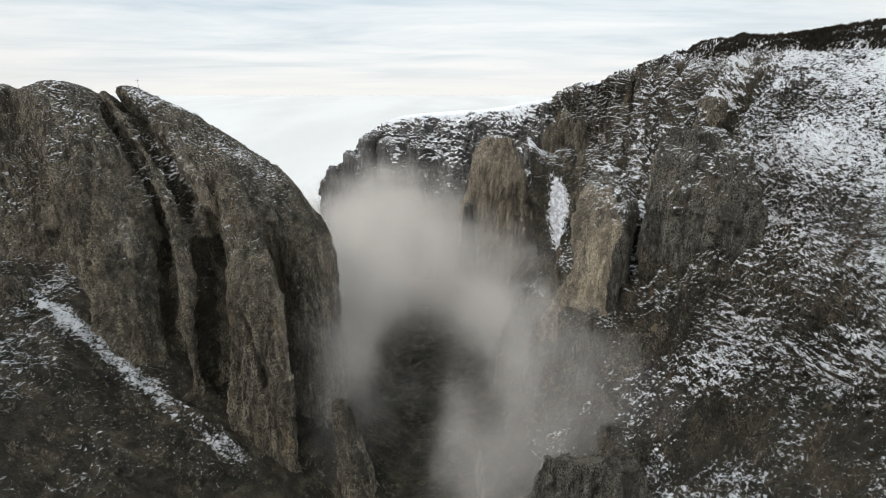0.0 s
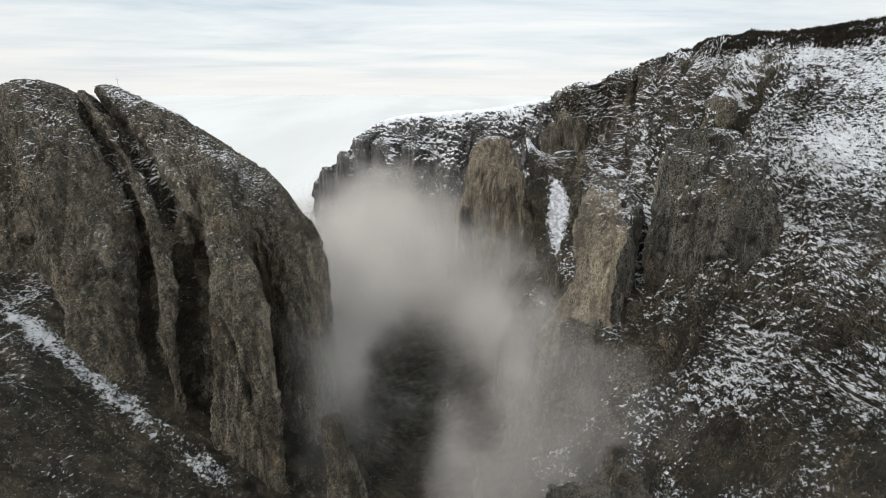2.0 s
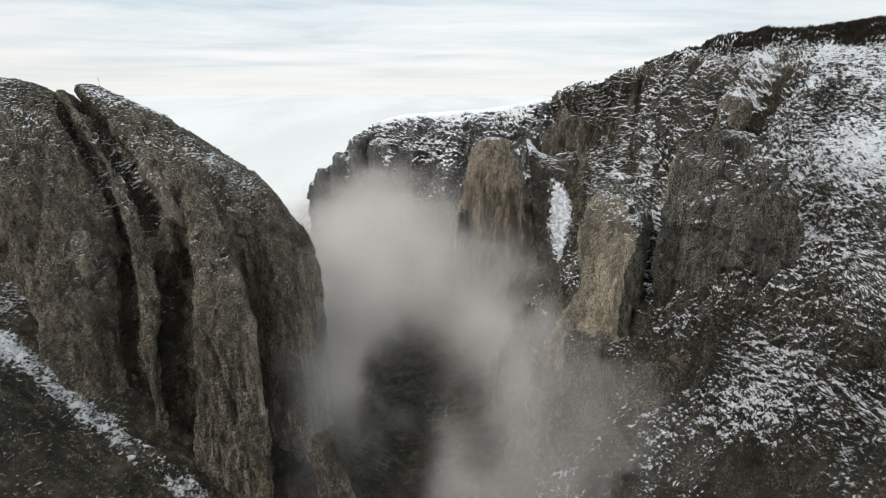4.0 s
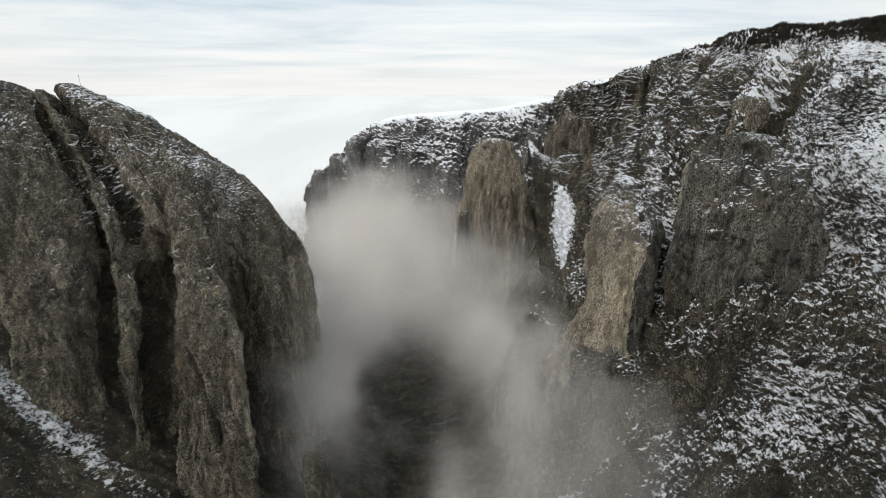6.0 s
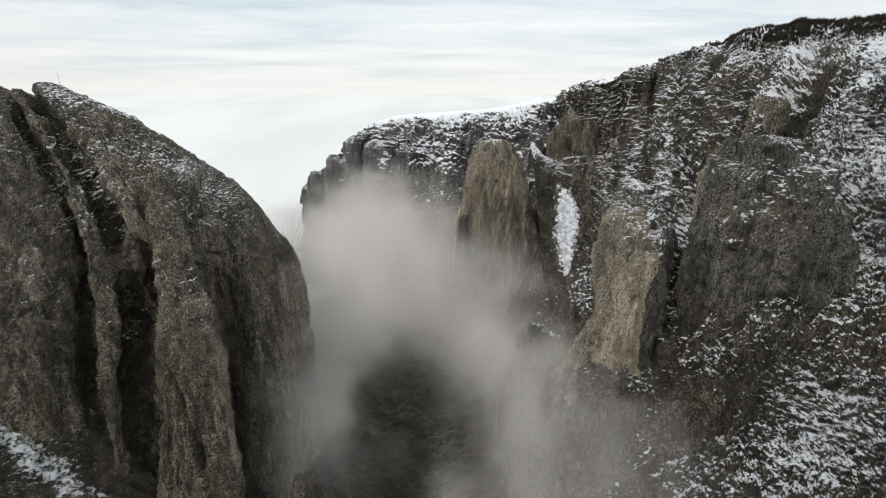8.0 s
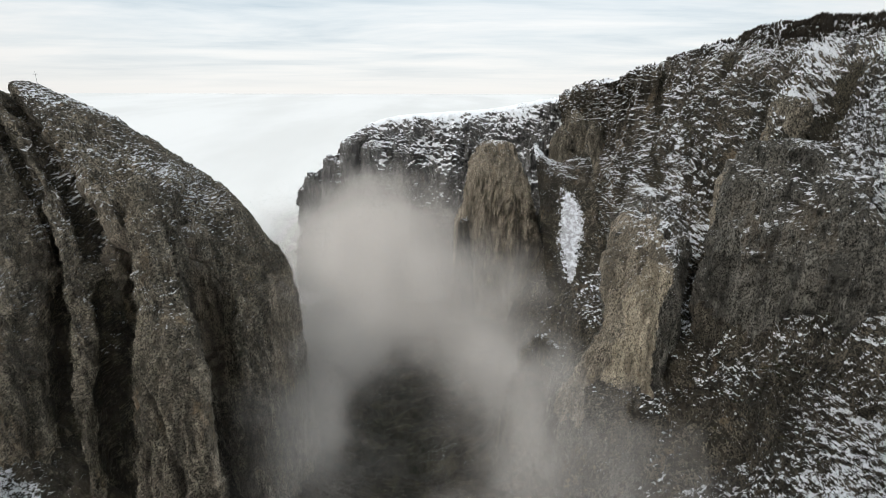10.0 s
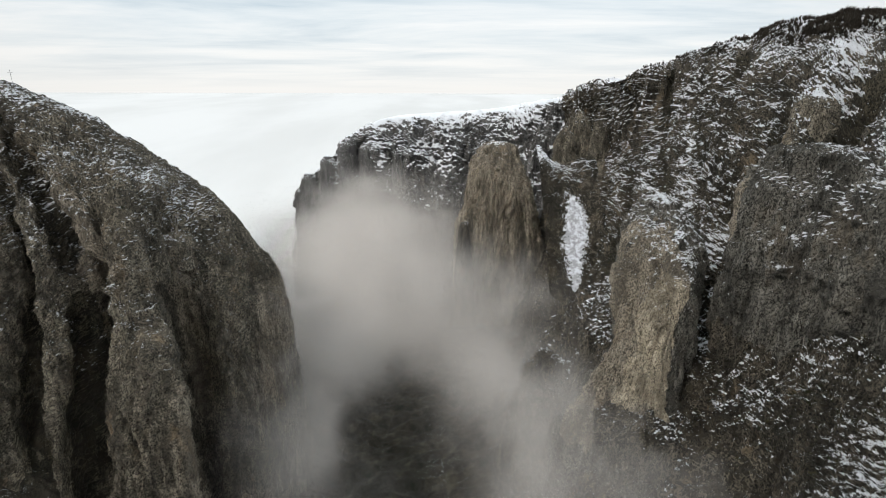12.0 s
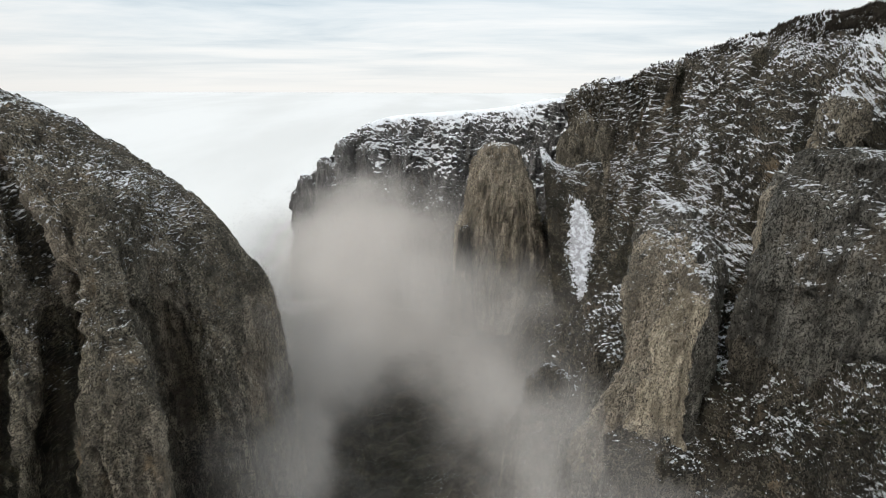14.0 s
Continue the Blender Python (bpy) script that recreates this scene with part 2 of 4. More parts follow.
def rock_material(name, light=(.39, .342, .265), dark=(.028, .0238, .0178), ochre=0.6, veg=0.5, snow=0.5, snow_line=0.55, patchy=.9, upw=1.0, low=-.70, gully=None):
    """Weathered limestone with upright streaks, ochre stains, scrub on the ledges and snow on what faces up."""
    m, t, b = material(name)
    g = Graph(t)
    streak = g.noise(g.stretch(.22, .22, .06), 1.0, 3, .55, .5)
    patch = g.noise(g.stretch(.03, .03, .018, 4.0), 1.0, 4, .6, .5)
    grain = g.noise(g.stretch(1.15, 1.15, .75), 1.0, 6, .72)
    stain = g.noise(g.stretch(.11, .11, .011, 30.0), 1.0, 4, .6, .3)
    tone = g.math("ADD", g.math("MULTIPLY", streak, .28), g.math("ADD", g.math("MULTIPLY", stain, .40), g.math("MULTIPLY", patch, .32)))
    mid = tuple(.5 * a + .28 * b2 for a, b2 in zip(dark, light))
    col = g.mix(g.span(grain, .40, .54), dark, g.mix(g.span(tone, .42, .58), mid, light))
    # hairline cracks that wander down the faces; crevice shade is painted near-black
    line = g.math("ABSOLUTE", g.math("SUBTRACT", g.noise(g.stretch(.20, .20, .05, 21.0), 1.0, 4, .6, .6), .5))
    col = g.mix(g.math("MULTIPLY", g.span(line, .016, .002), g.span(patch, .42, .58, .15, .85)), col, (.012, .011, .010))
    warm = g.span(g.noise(g.stretch(.05, .05, .022, 9.0), 1.0, 5, .6, .8), .55, .70, 0, ochre)
    col = g.mix(g.math("MULTIPLY", warm, g.span(streak, .38, .6)), col, (.30, .215, .13))
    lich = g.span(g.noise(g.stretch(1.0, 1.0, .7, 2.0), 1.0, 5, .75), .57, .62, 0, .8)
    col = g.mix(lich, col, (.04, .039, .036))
    up = g.up()
    tuft = g.noise(g.stretch(.4, .4, .4, 6.0), 1.0, 6, .75)
    slope = g.math("ADD", up, g.math("MULTIPLY", g.math("SUBTRACT", tuft, .5), 1.5))
    green = g.noise(g.stretch(.06, .06, .06, 3.0), 1.0, 4, .6)
    scrub = g.ramp(green, [(.36, (.012, .012, .007)), (.5, (.024, .020, .013)), (.64, (.060, .048, .032))])
    col = g.mix(g.span(slope, .32, .44, 0, veg), col, scrub)
    fleck = g.noise(g.stretch(.34, .34, .60, 12.0), 1.0, 8, .86)
    big = g.noise(g.stretch(.02, .02, .02, 15.0), 1.0, 3, .5)
    hz = t.nodes.new("ShaderNodeSeparateXYZ")
    g.link(g.pos, hz.inputs[0])
    high = g.span(hz.outputs[2], -60, 230, low, .12)
    s = g.math("ADD", g.math("ADD", g.math("MULTIPLY", up, upw), high), g.math("ADD", g.math("MULTIPLY", g.math("SUBTRACT", fleck, .5), 3.0), g.math("MULTIPLY", g.math("SUBTRACT", big, .5), patchy)))
    if gully:
        # drifted snow along a gully: a strip between two places, with a ragged edge
        (ax, ay), (bx, by), half = gully
        ll = math.hypot(bx - ax, by - ay)
        ux, uy = (bx - ax) / ll, (by - ay) / ll
        gx, gy = g.math("SUBTRACT", hz.outputs[0], ax), g.math("SUBTRACT", hz.outputs[1], ay)
        along = g.math("ADD", g.math("MULTIPLY", gx, ux), g.math("MULTIPLY", gy, uy))
        wav = g.math("MULTIPLY", g.math("SUBTRACT", g.noise(g.stretch(.05, .05, .05, 8.0), 1.0, 3, .5), .5), 18.0)
        off = g.math("ABSOLUTE", g.math("ADD", wav, g.math("SUBTRACT", g.math("MULTIPLY", gy, ux), g.math("MULTIPLY", gx, uy))))
        strip = g.math("MULTIPLY", g.span(off, half * 1.5, half * .6), g.math("MULTIPLY", g.span(along, -8, 4), g.span(along, ll + 8, ll - 6)))
        s = g.math("ADD", s, g.math("MULTIPLY", strip, .39))
    sn = g.span(s, snow_line, snow_line + .10, 0, snow)
    col = g.mix(sn, col, (.84, .86, .89))
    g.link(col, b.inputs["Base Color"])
    b.inputs["Roughness"].default_value = .9
    b.inputs["Specular IOR Level"].default_value = .25
    h = g.math("ADD", g.math("MULTIPLY", streak, .5), g.math("ADD", g.math("MULTIPLY", grain, 1.0), g.math("MULTIPLY", sn, .12)))
    g.bump(h, 1.0, 2.4, b)
    return m


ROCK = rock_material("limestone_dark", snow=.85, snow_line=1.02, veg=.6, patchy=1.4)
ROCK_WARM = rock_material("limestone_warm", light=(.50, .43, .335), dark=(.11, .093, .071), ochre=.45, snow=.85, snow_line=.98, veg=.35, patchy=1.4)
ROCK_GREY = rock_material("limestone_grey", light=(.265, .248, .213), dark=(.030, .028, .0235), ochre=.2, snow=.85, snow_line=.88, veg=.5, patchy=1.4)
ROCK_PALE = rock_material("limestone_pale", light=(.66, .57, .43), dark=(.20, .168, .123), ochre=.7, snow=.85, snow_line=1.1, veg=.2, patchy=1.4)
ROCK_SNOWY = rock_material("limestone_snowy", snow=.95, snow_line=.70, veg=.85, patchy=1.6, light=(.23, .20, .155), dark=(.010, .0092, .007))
# scrub in the gullies, with gully shade darkened into the stone colours
ROCK_SCRUB_SHADED = rock_material("scrubby_shaded_gully", light=(.15, .132, .095), dark=(.014, .0125, .009), snow=.85, snow_line=.98, veg=.9, ochre=.1, patchy=1.2)
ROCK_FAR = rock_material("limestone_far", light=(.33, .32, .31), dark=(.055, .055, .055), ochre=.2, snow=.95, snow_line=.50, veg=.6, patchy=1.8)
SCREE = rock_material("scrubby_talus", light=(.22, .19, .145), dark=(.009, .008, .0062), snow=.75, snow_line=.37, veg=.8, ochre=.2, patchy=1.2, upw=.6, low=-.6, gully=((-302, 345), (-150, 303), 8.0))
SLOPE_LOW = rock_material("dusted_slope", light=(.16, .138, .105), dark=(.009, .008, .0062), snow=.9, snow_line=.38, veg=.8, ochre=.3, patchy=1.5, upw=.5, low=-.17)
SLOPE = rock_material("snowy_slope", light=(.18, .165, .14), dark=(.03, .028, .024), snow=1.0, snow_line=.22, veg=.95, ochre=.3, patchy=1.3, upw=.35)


# ---- the limestone massif on one side of the gorge ----
def back_rows(st, ways):
    """Closes a station behind its crest."""
    x, y, z = st[-1]
    return st + [(x + dx, y + dy, z + dz) for dx, dy, dz in ways]


MASSIF_SLOPE = [
    [(-620, 240, 30), (-620, 310, 90), (-615, 345, 130), (-612, 380, 170), (-608, 420, 215), (-600, 470, 262)],
    [(-450, 270, 0), (-445, 330, 60), (-442, 362, 105), (-438, 385, 150), (-430, 415, 205), (-418, 468, 258)],
    [(-300, 340, -20), (-300, 372, 62), (-318, 390, 98), (-340, 412, 140), (-368, 448, 200), (-402, 480, 252)],
    [(-240, 305, -40), (-252, 330, 42), (-268, 352, 92), (-294, 382, 140), (-318, 404, 190), (-360, 468, 259)],
    [(-222, 315, -40), (-232, 340, 48), (-243, 360, 95), (-262, 386, 142), (-290, 420, 195), (-338, 472, 257)],
]
MASSIF_RIBS = [
    [(-205, 355, -20), (-217, 378, 52), (-230, 404, 98), (-243, 433, 145), (-272, 454, 193), (-323, 492, 244)],
    [(-188, 325, -20), (-198, 346, 52), (-209, 368, 98), (-226, 394, 145), (-252, 428, 195), (-316, 482, 251)],
    [(-170, 362, -20), (-181, 392, 52), (-193, 420, 98), (-206, 442, 145), (-240, 464, 190), (-309, 498, 239)],
    [(-162, 362, -20), (-172, 394, 52), (-181, 414, 98), (-196, 410, 150), (-229, 429, 198), (-296, 480, 256)],
    [(-168, 334, -60), (-172, 344, 52), (-172, 360, 100), (-178, 396, 150), (-206, 428, 190), (-250, 488, 236)],
]
MASSIF_NOSE = [
    [(-160, 322, -60), (-162, 334, 52), (-162, 349, 104), (-166, 380, 152), (-190, 420, 188), (-228, 489, 221)],
    [(-135, 318, -70), (-142, 332, 52), (-147, 346, 106), (-157, 380, 154), (-174, 410, 184), (-208, 489, 208)],
    [(-113, 318, -80), (-120, 334, 50), (-127, 349, 106), (-148, 382, 154), (-166, 414, 180), (-196, 489, 199)],
    [(-128, 342, -90), (-139, 354, 50), (-148, 372, 105), (-160, 402, 150), (-170, 434, 175), (-187, 489, 193)],
    [(-138, 388, -90), (-150, 410, 50), (-160, 424, 104), (-160, 418, 146), (-166, 448, 170), (-178, 489, 188)],
]
MASSIF_END = [
    [(-122, 372, -90), (-131, 390, 45), (-133, 402, 92), (-140, 417, 130), (-150, 456, 158), (-166, 491, 178)],
    [(-106, 368, -100), (-115, 388, 40), (-119, 398, 90), (-125, 418, 121), (-132, 452, 141), (-150, 493, 158)],
    [(-103, 420, -110), (-110, 432, 30), (-112, 440, 84), (-115, 452, 112), (-123, 467, 128), (-138, 492, 139)],
    [(-106, 470, -110), (-113, 474, 25), (-114, 478, 75), (-115, 480, 95), (-119, 484, 112), (-129, 492, 126)],
    [(-125, 545, -110), (-132, 540, 10), (-136, 536, 50), (-140, 532, 75), (-144, 530, 92), (-150, 526, 108)],
    [(-195, 640, -110), (-208, 620, -20), (-214, 605, 10), (-218, 596, 30), (-222, 590, 45), (-228, 580, 60)],
]


# main gullies (positive depth) and ribs (negative): line, half width, depth, sharpness of the edges
MASSIF_CUTS = [
    ([(-306, 484, 245), (-283, 456, 234), (-261, 439, 215), (-235, 424, 192), (-224, 422, 163), (-212, 408, 137)], 7.0, 13, .8),
    ([(-212, 408, 140), (-201, 392, 106), (-195, 378, 72), (-190, 358, 35), (-187, 337, 6)], 11.0, 14, .9),
    ([(-330, 489, 249), (-307, 471, 229), (-283, 449, 205), (-270, 441, 185), (-242, 411, 163), (-229, 392, 142)], 4.5, 8.5, .8),
    ([(-229, 392, 146), (-234, 393, 109), (-229, 378, 87), (-222, 365, 64), (-217, 356, 32), (-214, 350, 6)], 6.0, 9, .8),
    ([(-214, 394, 132), (-202, 370, 100), (-199, 350, 64)], 5.0, -4, 1.0),
]
MASSIF_CUTS += [
    ([(-310, 448, 234), (-293, 411, 194), (-284, 384, 157), (-282, 368, 128), (-276, 354, 98)], 3.5, 5, .8),
    ([(-165, 427, 174), (-155, 400, 153), (-150, 410, 130), (-148, 410, 107), (-143, 400, 68), (-138, 390, 10)], 11.0, 6, .9),
    ([(-140, 420, 137), (-131, 397, 107), (-130, 386, 63)], 4.5, 6, 1.0),
    ([(-127, 455, 138), (-118, 432, 109), (-111, 402, 75)], 2.0, 3, .8),
    ([(-173, 400, 181), (-157, 373, 151), (-147, 352, 116), (-141, 336, 81), (-139, 328, 41)], 9.0, -4, 1.0),
    ([(-156, 344, 99), (-147, 336, 85), (-140, 331, 66), (-135, 329, 50), (-135, 325, 32)], 2.4, 6, 1.0),
]
MASSIF_CUTS += [
    ([(-329, 441, 235), (-310, 410, 203), (-309, 388, 165), (-337, 400, 125)], 4.0, 5, .8),
    ([(-261, 411, 159), (-250, 382, 131), (-241, 368, 101), (-230, 349, 74), (-226, 341, 47)], 3.0, 4, .8),
    ([(-184, 490, 186), (-178, 462, 178), (-172, 440, 172)], 3.5, 6, 1.0),
    ([(-203, 490, 200), (-194, 462, 190)], 3.0, 4, 1.0),
    ([(-191, 405, 190), (-186, 395, 165), (-184, 390, 140), (-180, 385, 112)], 3.0, 8, 1.0),
    ([(-240, 425, 208), (-215, 408, 180), (-203, 408, 152)], 9.0, -3, 1.4),
]


def build_massif():
    st = [back_rows(r, [(-20, 60, -25), (-40, 160, -110), (-60, 260, -300)]) for r in MASSIF_SLOPE + MASSIF_RIBS + MASSIF_NOSE]
    st += [back_rows(r, [(-25, 26, -34), (-60, 70, -150), (-90, 120, -300)]) for r in MASSIF_END]
    P = loft(st, 1050, 400)
    n = normals(P)
    d = weathered(P, n, flute=6.0, block=3.0, grit=1.5, ledge=.5, upright=.16) * (1 - .5 * crest_fade(P, 16)) + 2.0
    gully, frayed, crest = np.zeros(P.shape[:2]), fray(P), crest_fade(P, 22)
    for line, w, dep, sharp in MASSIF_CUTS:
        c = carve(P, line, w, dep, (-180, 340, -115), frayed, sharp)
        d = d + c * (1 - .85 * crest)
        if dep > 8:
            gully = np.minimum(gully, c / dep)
    # the cave under the end pillar's shoulder
    cave = np.exp(-(((P - np.array((-152, 400, 143))) / np.array((7, 24, 8))) ** 2).sum(-1) ** 2)
    d = d - 24 * cave
    for at, r in (((-233, 362, 85), 2.6), ((-164, 363, 133), 2.6), ((-116, 462, 112), 2.4)):
        d = d - 6 * np.exp(-(((P - np.array(at)) / np.array((r, 12, r))) ** 2).sum(-1))
    sign = -1.0 if n[750, 150, 1] > 0 else 1.0
    P = P + n * (sign * d)[..., None]
    P[..., 2] -= 2.0 * crest_fade(P, 40) * np.clip((-225 - P[..., 0]) / 40, 0, 1)
    GRIDS["massif"] = P
    ob = link_mesh("limestone_massif", P.reshape(-1, 3), grid_faces(1050, 400), ROCK)
    ob.data.materials.append(ROCK_WARM)
    Q = P[:-1, :-1]
    rag = 9 * fbm(scaled(Q, .06, .06, .03, 6), 3)
    pale = np.zeros(Q.shape[:2], bool)
    for line, reach in (
        ([(-230, 423, 200), (-208, 405, 178), (-199, 404, 151), (-194, 410, 132)], 12),
        ([(-122, 340, 112), (-120, 335, 75), (-116, 330, 30)], 4),
        ([(-161, 426, 169), (-152, 420, 147), (-150, 415, 125)], 9),
        ([(-115, 463, 125), (-108, 440, 79), (-106, 417, 40)], 15),
        ([(-152, 415, 128), (-146, 405, 90), (-140, 395, 40)], 7),
        ([(-262, 395, 154), (-256, 383, 136), (-249, 376, 122)], 6),
        ([(-230, 374, 89), (-227, 367, 70)], 5),
        ([(-343, 415, 158), (-337, 409, 137)], 7),
    ):
        pale |= carve(Q, line, reach, -1.0, (-180, 340, -115), frayed[:-1, :-1]) + .03 * rag > .45
    ob.data.materials.append(ROCK_SCRUB_SHADED)
    # deep gullies: scrub, plus their shade painted as darker stone
    scrub_shaded = gully[:-1, :-1] + .04 * rag < -.55
    ob.data.polygons.foreach_set("material_index", np.where(scrub_shaded, 2, pale).astype(np.int32).ravel())
    return tagged(ob, "fluted grey limestone massif with ochre stains and dusted snow", "cliff")


massif = build_massif()


# ---- the opposite wall of the gorge and the cliff that closes it ----
WALL_NEAR = [
    [(190, 40, -40), (260, 60, 75), (285, 85, 120), (300, 120, 170), (320, 160, 230), (370, 230, 292)],
    [(150, 185, -10), (194, 212, 75), (210, 222, 115), (220, 262, 165), (234, 300, 215), (300, 380, 291)],
    [(105, 250, -30), (160, 262, 75), (182, 285, 115), (196, 305, 165), (216, 345, 225), (262, 396, 286)],
    [(75, 300, -60), (140, 318, 75), (165, 332, 125), (178, 356, 170), (196, 392, 222), (248, 452, 289)],
    [(60, 370, -90), (120, 388, 60), (148, 402, 120), (166, 424, 170), (190, 468, 222), (242, 508, 289)],
]
WALL_FAR = [
    [(60, 470, -100), (112, 484, 50), (150, 505, 120), (186, 525, 180), (214, 545, 230), (240, 552, 286)],
    [(70, 600, -100), (132, 602, 45), (168, 618, 105), (202, 645, 170), (224, 640, 230), (230, 645, 276)],
    [(80, 700, -100), (142, 712, 20), (180, 740, 100), (202, 760, 165), (208, 755, 222), (202, 740, 260)],
    [(110, 800, -100), (150, 822, 40), (172, 850, 110), (186, 872, 160), (192, 885, 205), (190, 880, 240)],
]
CLIFF_FAR = [
    [(150, 780, -100), (190, 815, 40), (215, 850, 110), (225, 870, 165), (222, 880, 210), (205, 860, 238)],
    [(120, 840, -100), (135, 865, 40), (140, 895, 110), (144, 920, 165), (148, 935, 200), (152, 955, 226)],
    [(60, 880, -100), (68, 905, 40), (74, 925, 110), (78, 945, 165), (80, 960, 190), (80, 985, 213)],
    [(-80, 905, -100), (-80, 928, 40), (-80, 945, 110), (-80, 960, 160), (-82, 970, 182), (-85, 992, 200)],
    [(-145, 935, -100), (-143, 952, 40), (-142, 965, 110), (-142, 975, 145), (-143, 982, 162), (-143, 992, 178)],
    [(-190, 945, -100), (-188, 960, 30), (-186, 970, 80), (-184, 978, 112), (-182, 986, 128), (-180, 995, 142)],
    [(-245, 955, -100), (-235, 970, 10), (-230, 980, 60), (-226, 986, 85), (-222, 992, 100), (-214, 1000, 112)],
    [(-275, 1060, -100), (-262, 1050, 0), (-255, 1045, 40), (-245, 1040, 60), (-235, 1040, 72), (-225, 1040, 80)],
]


# gullies of the opposite wall
WALL_CUTS = [
    ([(194, 499, 193), (192, 490, 221), (219, 526, 248), (237, 541, 269), (243, 541, 284)], 6, 10),
    ([(200, 386, 222), (224, 405, 242), (241, 416, 261), (243, 402, 272)], 5, 12),
    ([(142, 507, 106), (155, 518, 128), (194, 618, 158), (210, 682, 192), (227, 713, 227)], 8, 12),
    ([(162, 378, 120), (172, 405, 148), (176, 411, 172), (180, 418, 200)], 8, 14),
    ([(198, 422, 219), (214, 445, 241), (234, 465, 263)], 5, 8),
    ([(185, 518, 172), (201, 578, 202), (233, 647, 241), (235, 640, 269)], 8, 10),
    ([(210, 396, 236), (210, 396, 226)], 7, 16),
]


def build_wall():
    st = [back_rows(s, [(25, 12, 6), (90, 40, 12), (500, 120, 10)]) for s in WALL_NEAR]
    st += [back_rows(s, [(30, 10, 3), (110, 30, 4), (500, 120, -10)]) for s in WALL_FAR]
    P = loft(st, 1050, 380)
    n = normals(P)
    sign = -1.0 if n[580, 150, 0] > 0 else 1.0
    rim = np.clip((P[..., 0] - 262) / 30, 0, 1)
    d = weathered(P, n, flute=7.0, block=4.4, grit=2.4, ledge=3.0, seed=31, macro=12, upright=.16) * (1 - .85 * rim)
    d = d * (1 - .75 * np.clip((P[..., 2] - 258) / 24, 0, 1))
    calm = np.clip((P[..., 0] - 205) / 25, 0, 1) * np.clip((390 - P[..., 1] + .55 * (P[..., 0] - 240)) / 40, 0, 1)
    d = d * (1 - .6 * calm)
    for line, w, dep in (
        ([(430, 288), (405, 255), (380, 232), (372, 215)], 9, 9),
        ([(470, 285), (440, 250), (415, 215), (400, 170), (385, 110)], 12, 14),
        ([(540, 285), (500, 230), (470, 180), (440, 110), (425, 60)], 13, 15),
        ([(650, 268), (615, 200), (600, 150), (590, 100), (585, 30)], 14, 16),
        ([(700, 260), (705, 200), (690, 140), (660, 60)], 14, 14),
    ):
        d = d + groove(P, line, w, dep, (1, 2)) * (1 - rim)
    gully, frayed = np.zeros(P.shape[:2]), fray(P)
    for line, w, dep in WALL_CUTS:
        c = carve(P, line, w, dep, (185, 330, -75), frayed, .9, 60.0) * (1 - rim)
        d = d + c
        gully = np.minimum(gully, c / dep)
    # hollows behind the pale pillar and the broad slab
    for at, r, dep in (((162, 420, 170), 42, 15), ((205, 312, 180), 34, 15), ((196, 350, 190), 36, 12)):
        d = d - dep * np.exp(-(((P - np.array(at)) / r) ** 2).sum(-1))
    d = d + crease(P, [(172, 680, 215), (150, 655, 170), (146, 620, 115), (146, 600, 84), (132, 596, 30)], 13, 14)
    P = P + n * (sign * d)[..., None]
    GRIDS["wall"] = P
    ob = link_mesh("gorge_wall", P.reshape(-1, 3), grid_faces(1050, 380), ROCK_SNOWY)
    ob.data.materials.append(SLOPE)
    C = P[:-1, :-1]
    edge = 22 * fbm(scaled(C, .03, .03, .03, 4), 3)
    field = (C[..., 1] - .55 * (C[..., 0] - 240) + edge < 385) & (C[..., 0] + .35 * edge > 212) & (C[..., 2] + edge > 165)
    lower = (C[..., 1] + edge < 305) & (C[..., 2] + edge < 128) & (C[..., 2] > -20)
    ob.data.materials.append(SLOPE_LOW)
    ob.data.materials.append(ROCK_SCRUB_SHADED)
    # scrub in the cuts, which also carries their shade as dark colour
    scrub_shaded = gully[:-1, :-1] + .012 * edge < -.35
    ob.data.polygons.foreach_set("material_index", np.where(scrub_shaded, 3, np.where(field, 1, np.where(lower, 2, 0))).astype(np.int32).ravel())
    tagged(ob, "scrub-covered limestone gorge wall dusted with snow", "cliff")
    st = [back_rows(s, [(8, 25, 4), (20, 110, 3), (40, 500, -60)]) for s in CLIFF_FAR]
    P = loft(st, 420, 260)
    n = normals(P)
    sign = -1.0 if n[150, 80, 1] > 0 else 1.0
    flat = np.clip((P[..., 1] - 1000) / 30, 0, 1)
    d = weathered(P, n, flute=14, block=7, grit=4, ledge=4, seed=57, macro=14, upright=.07) * (1 - .8 * flat) * (1 - .8 * crest_fade(P, 26))
    P = P + n * (sign * d)[..., None]
    GRIDS["far"] = P
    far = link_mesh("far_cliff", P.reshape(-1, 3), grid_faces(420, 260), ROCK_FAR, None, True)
    tagged(far, "distant snow-dusted cliff closing the gorge above the fog", "cliff")
    return ob, far


wall, far_cliff = build_wall()


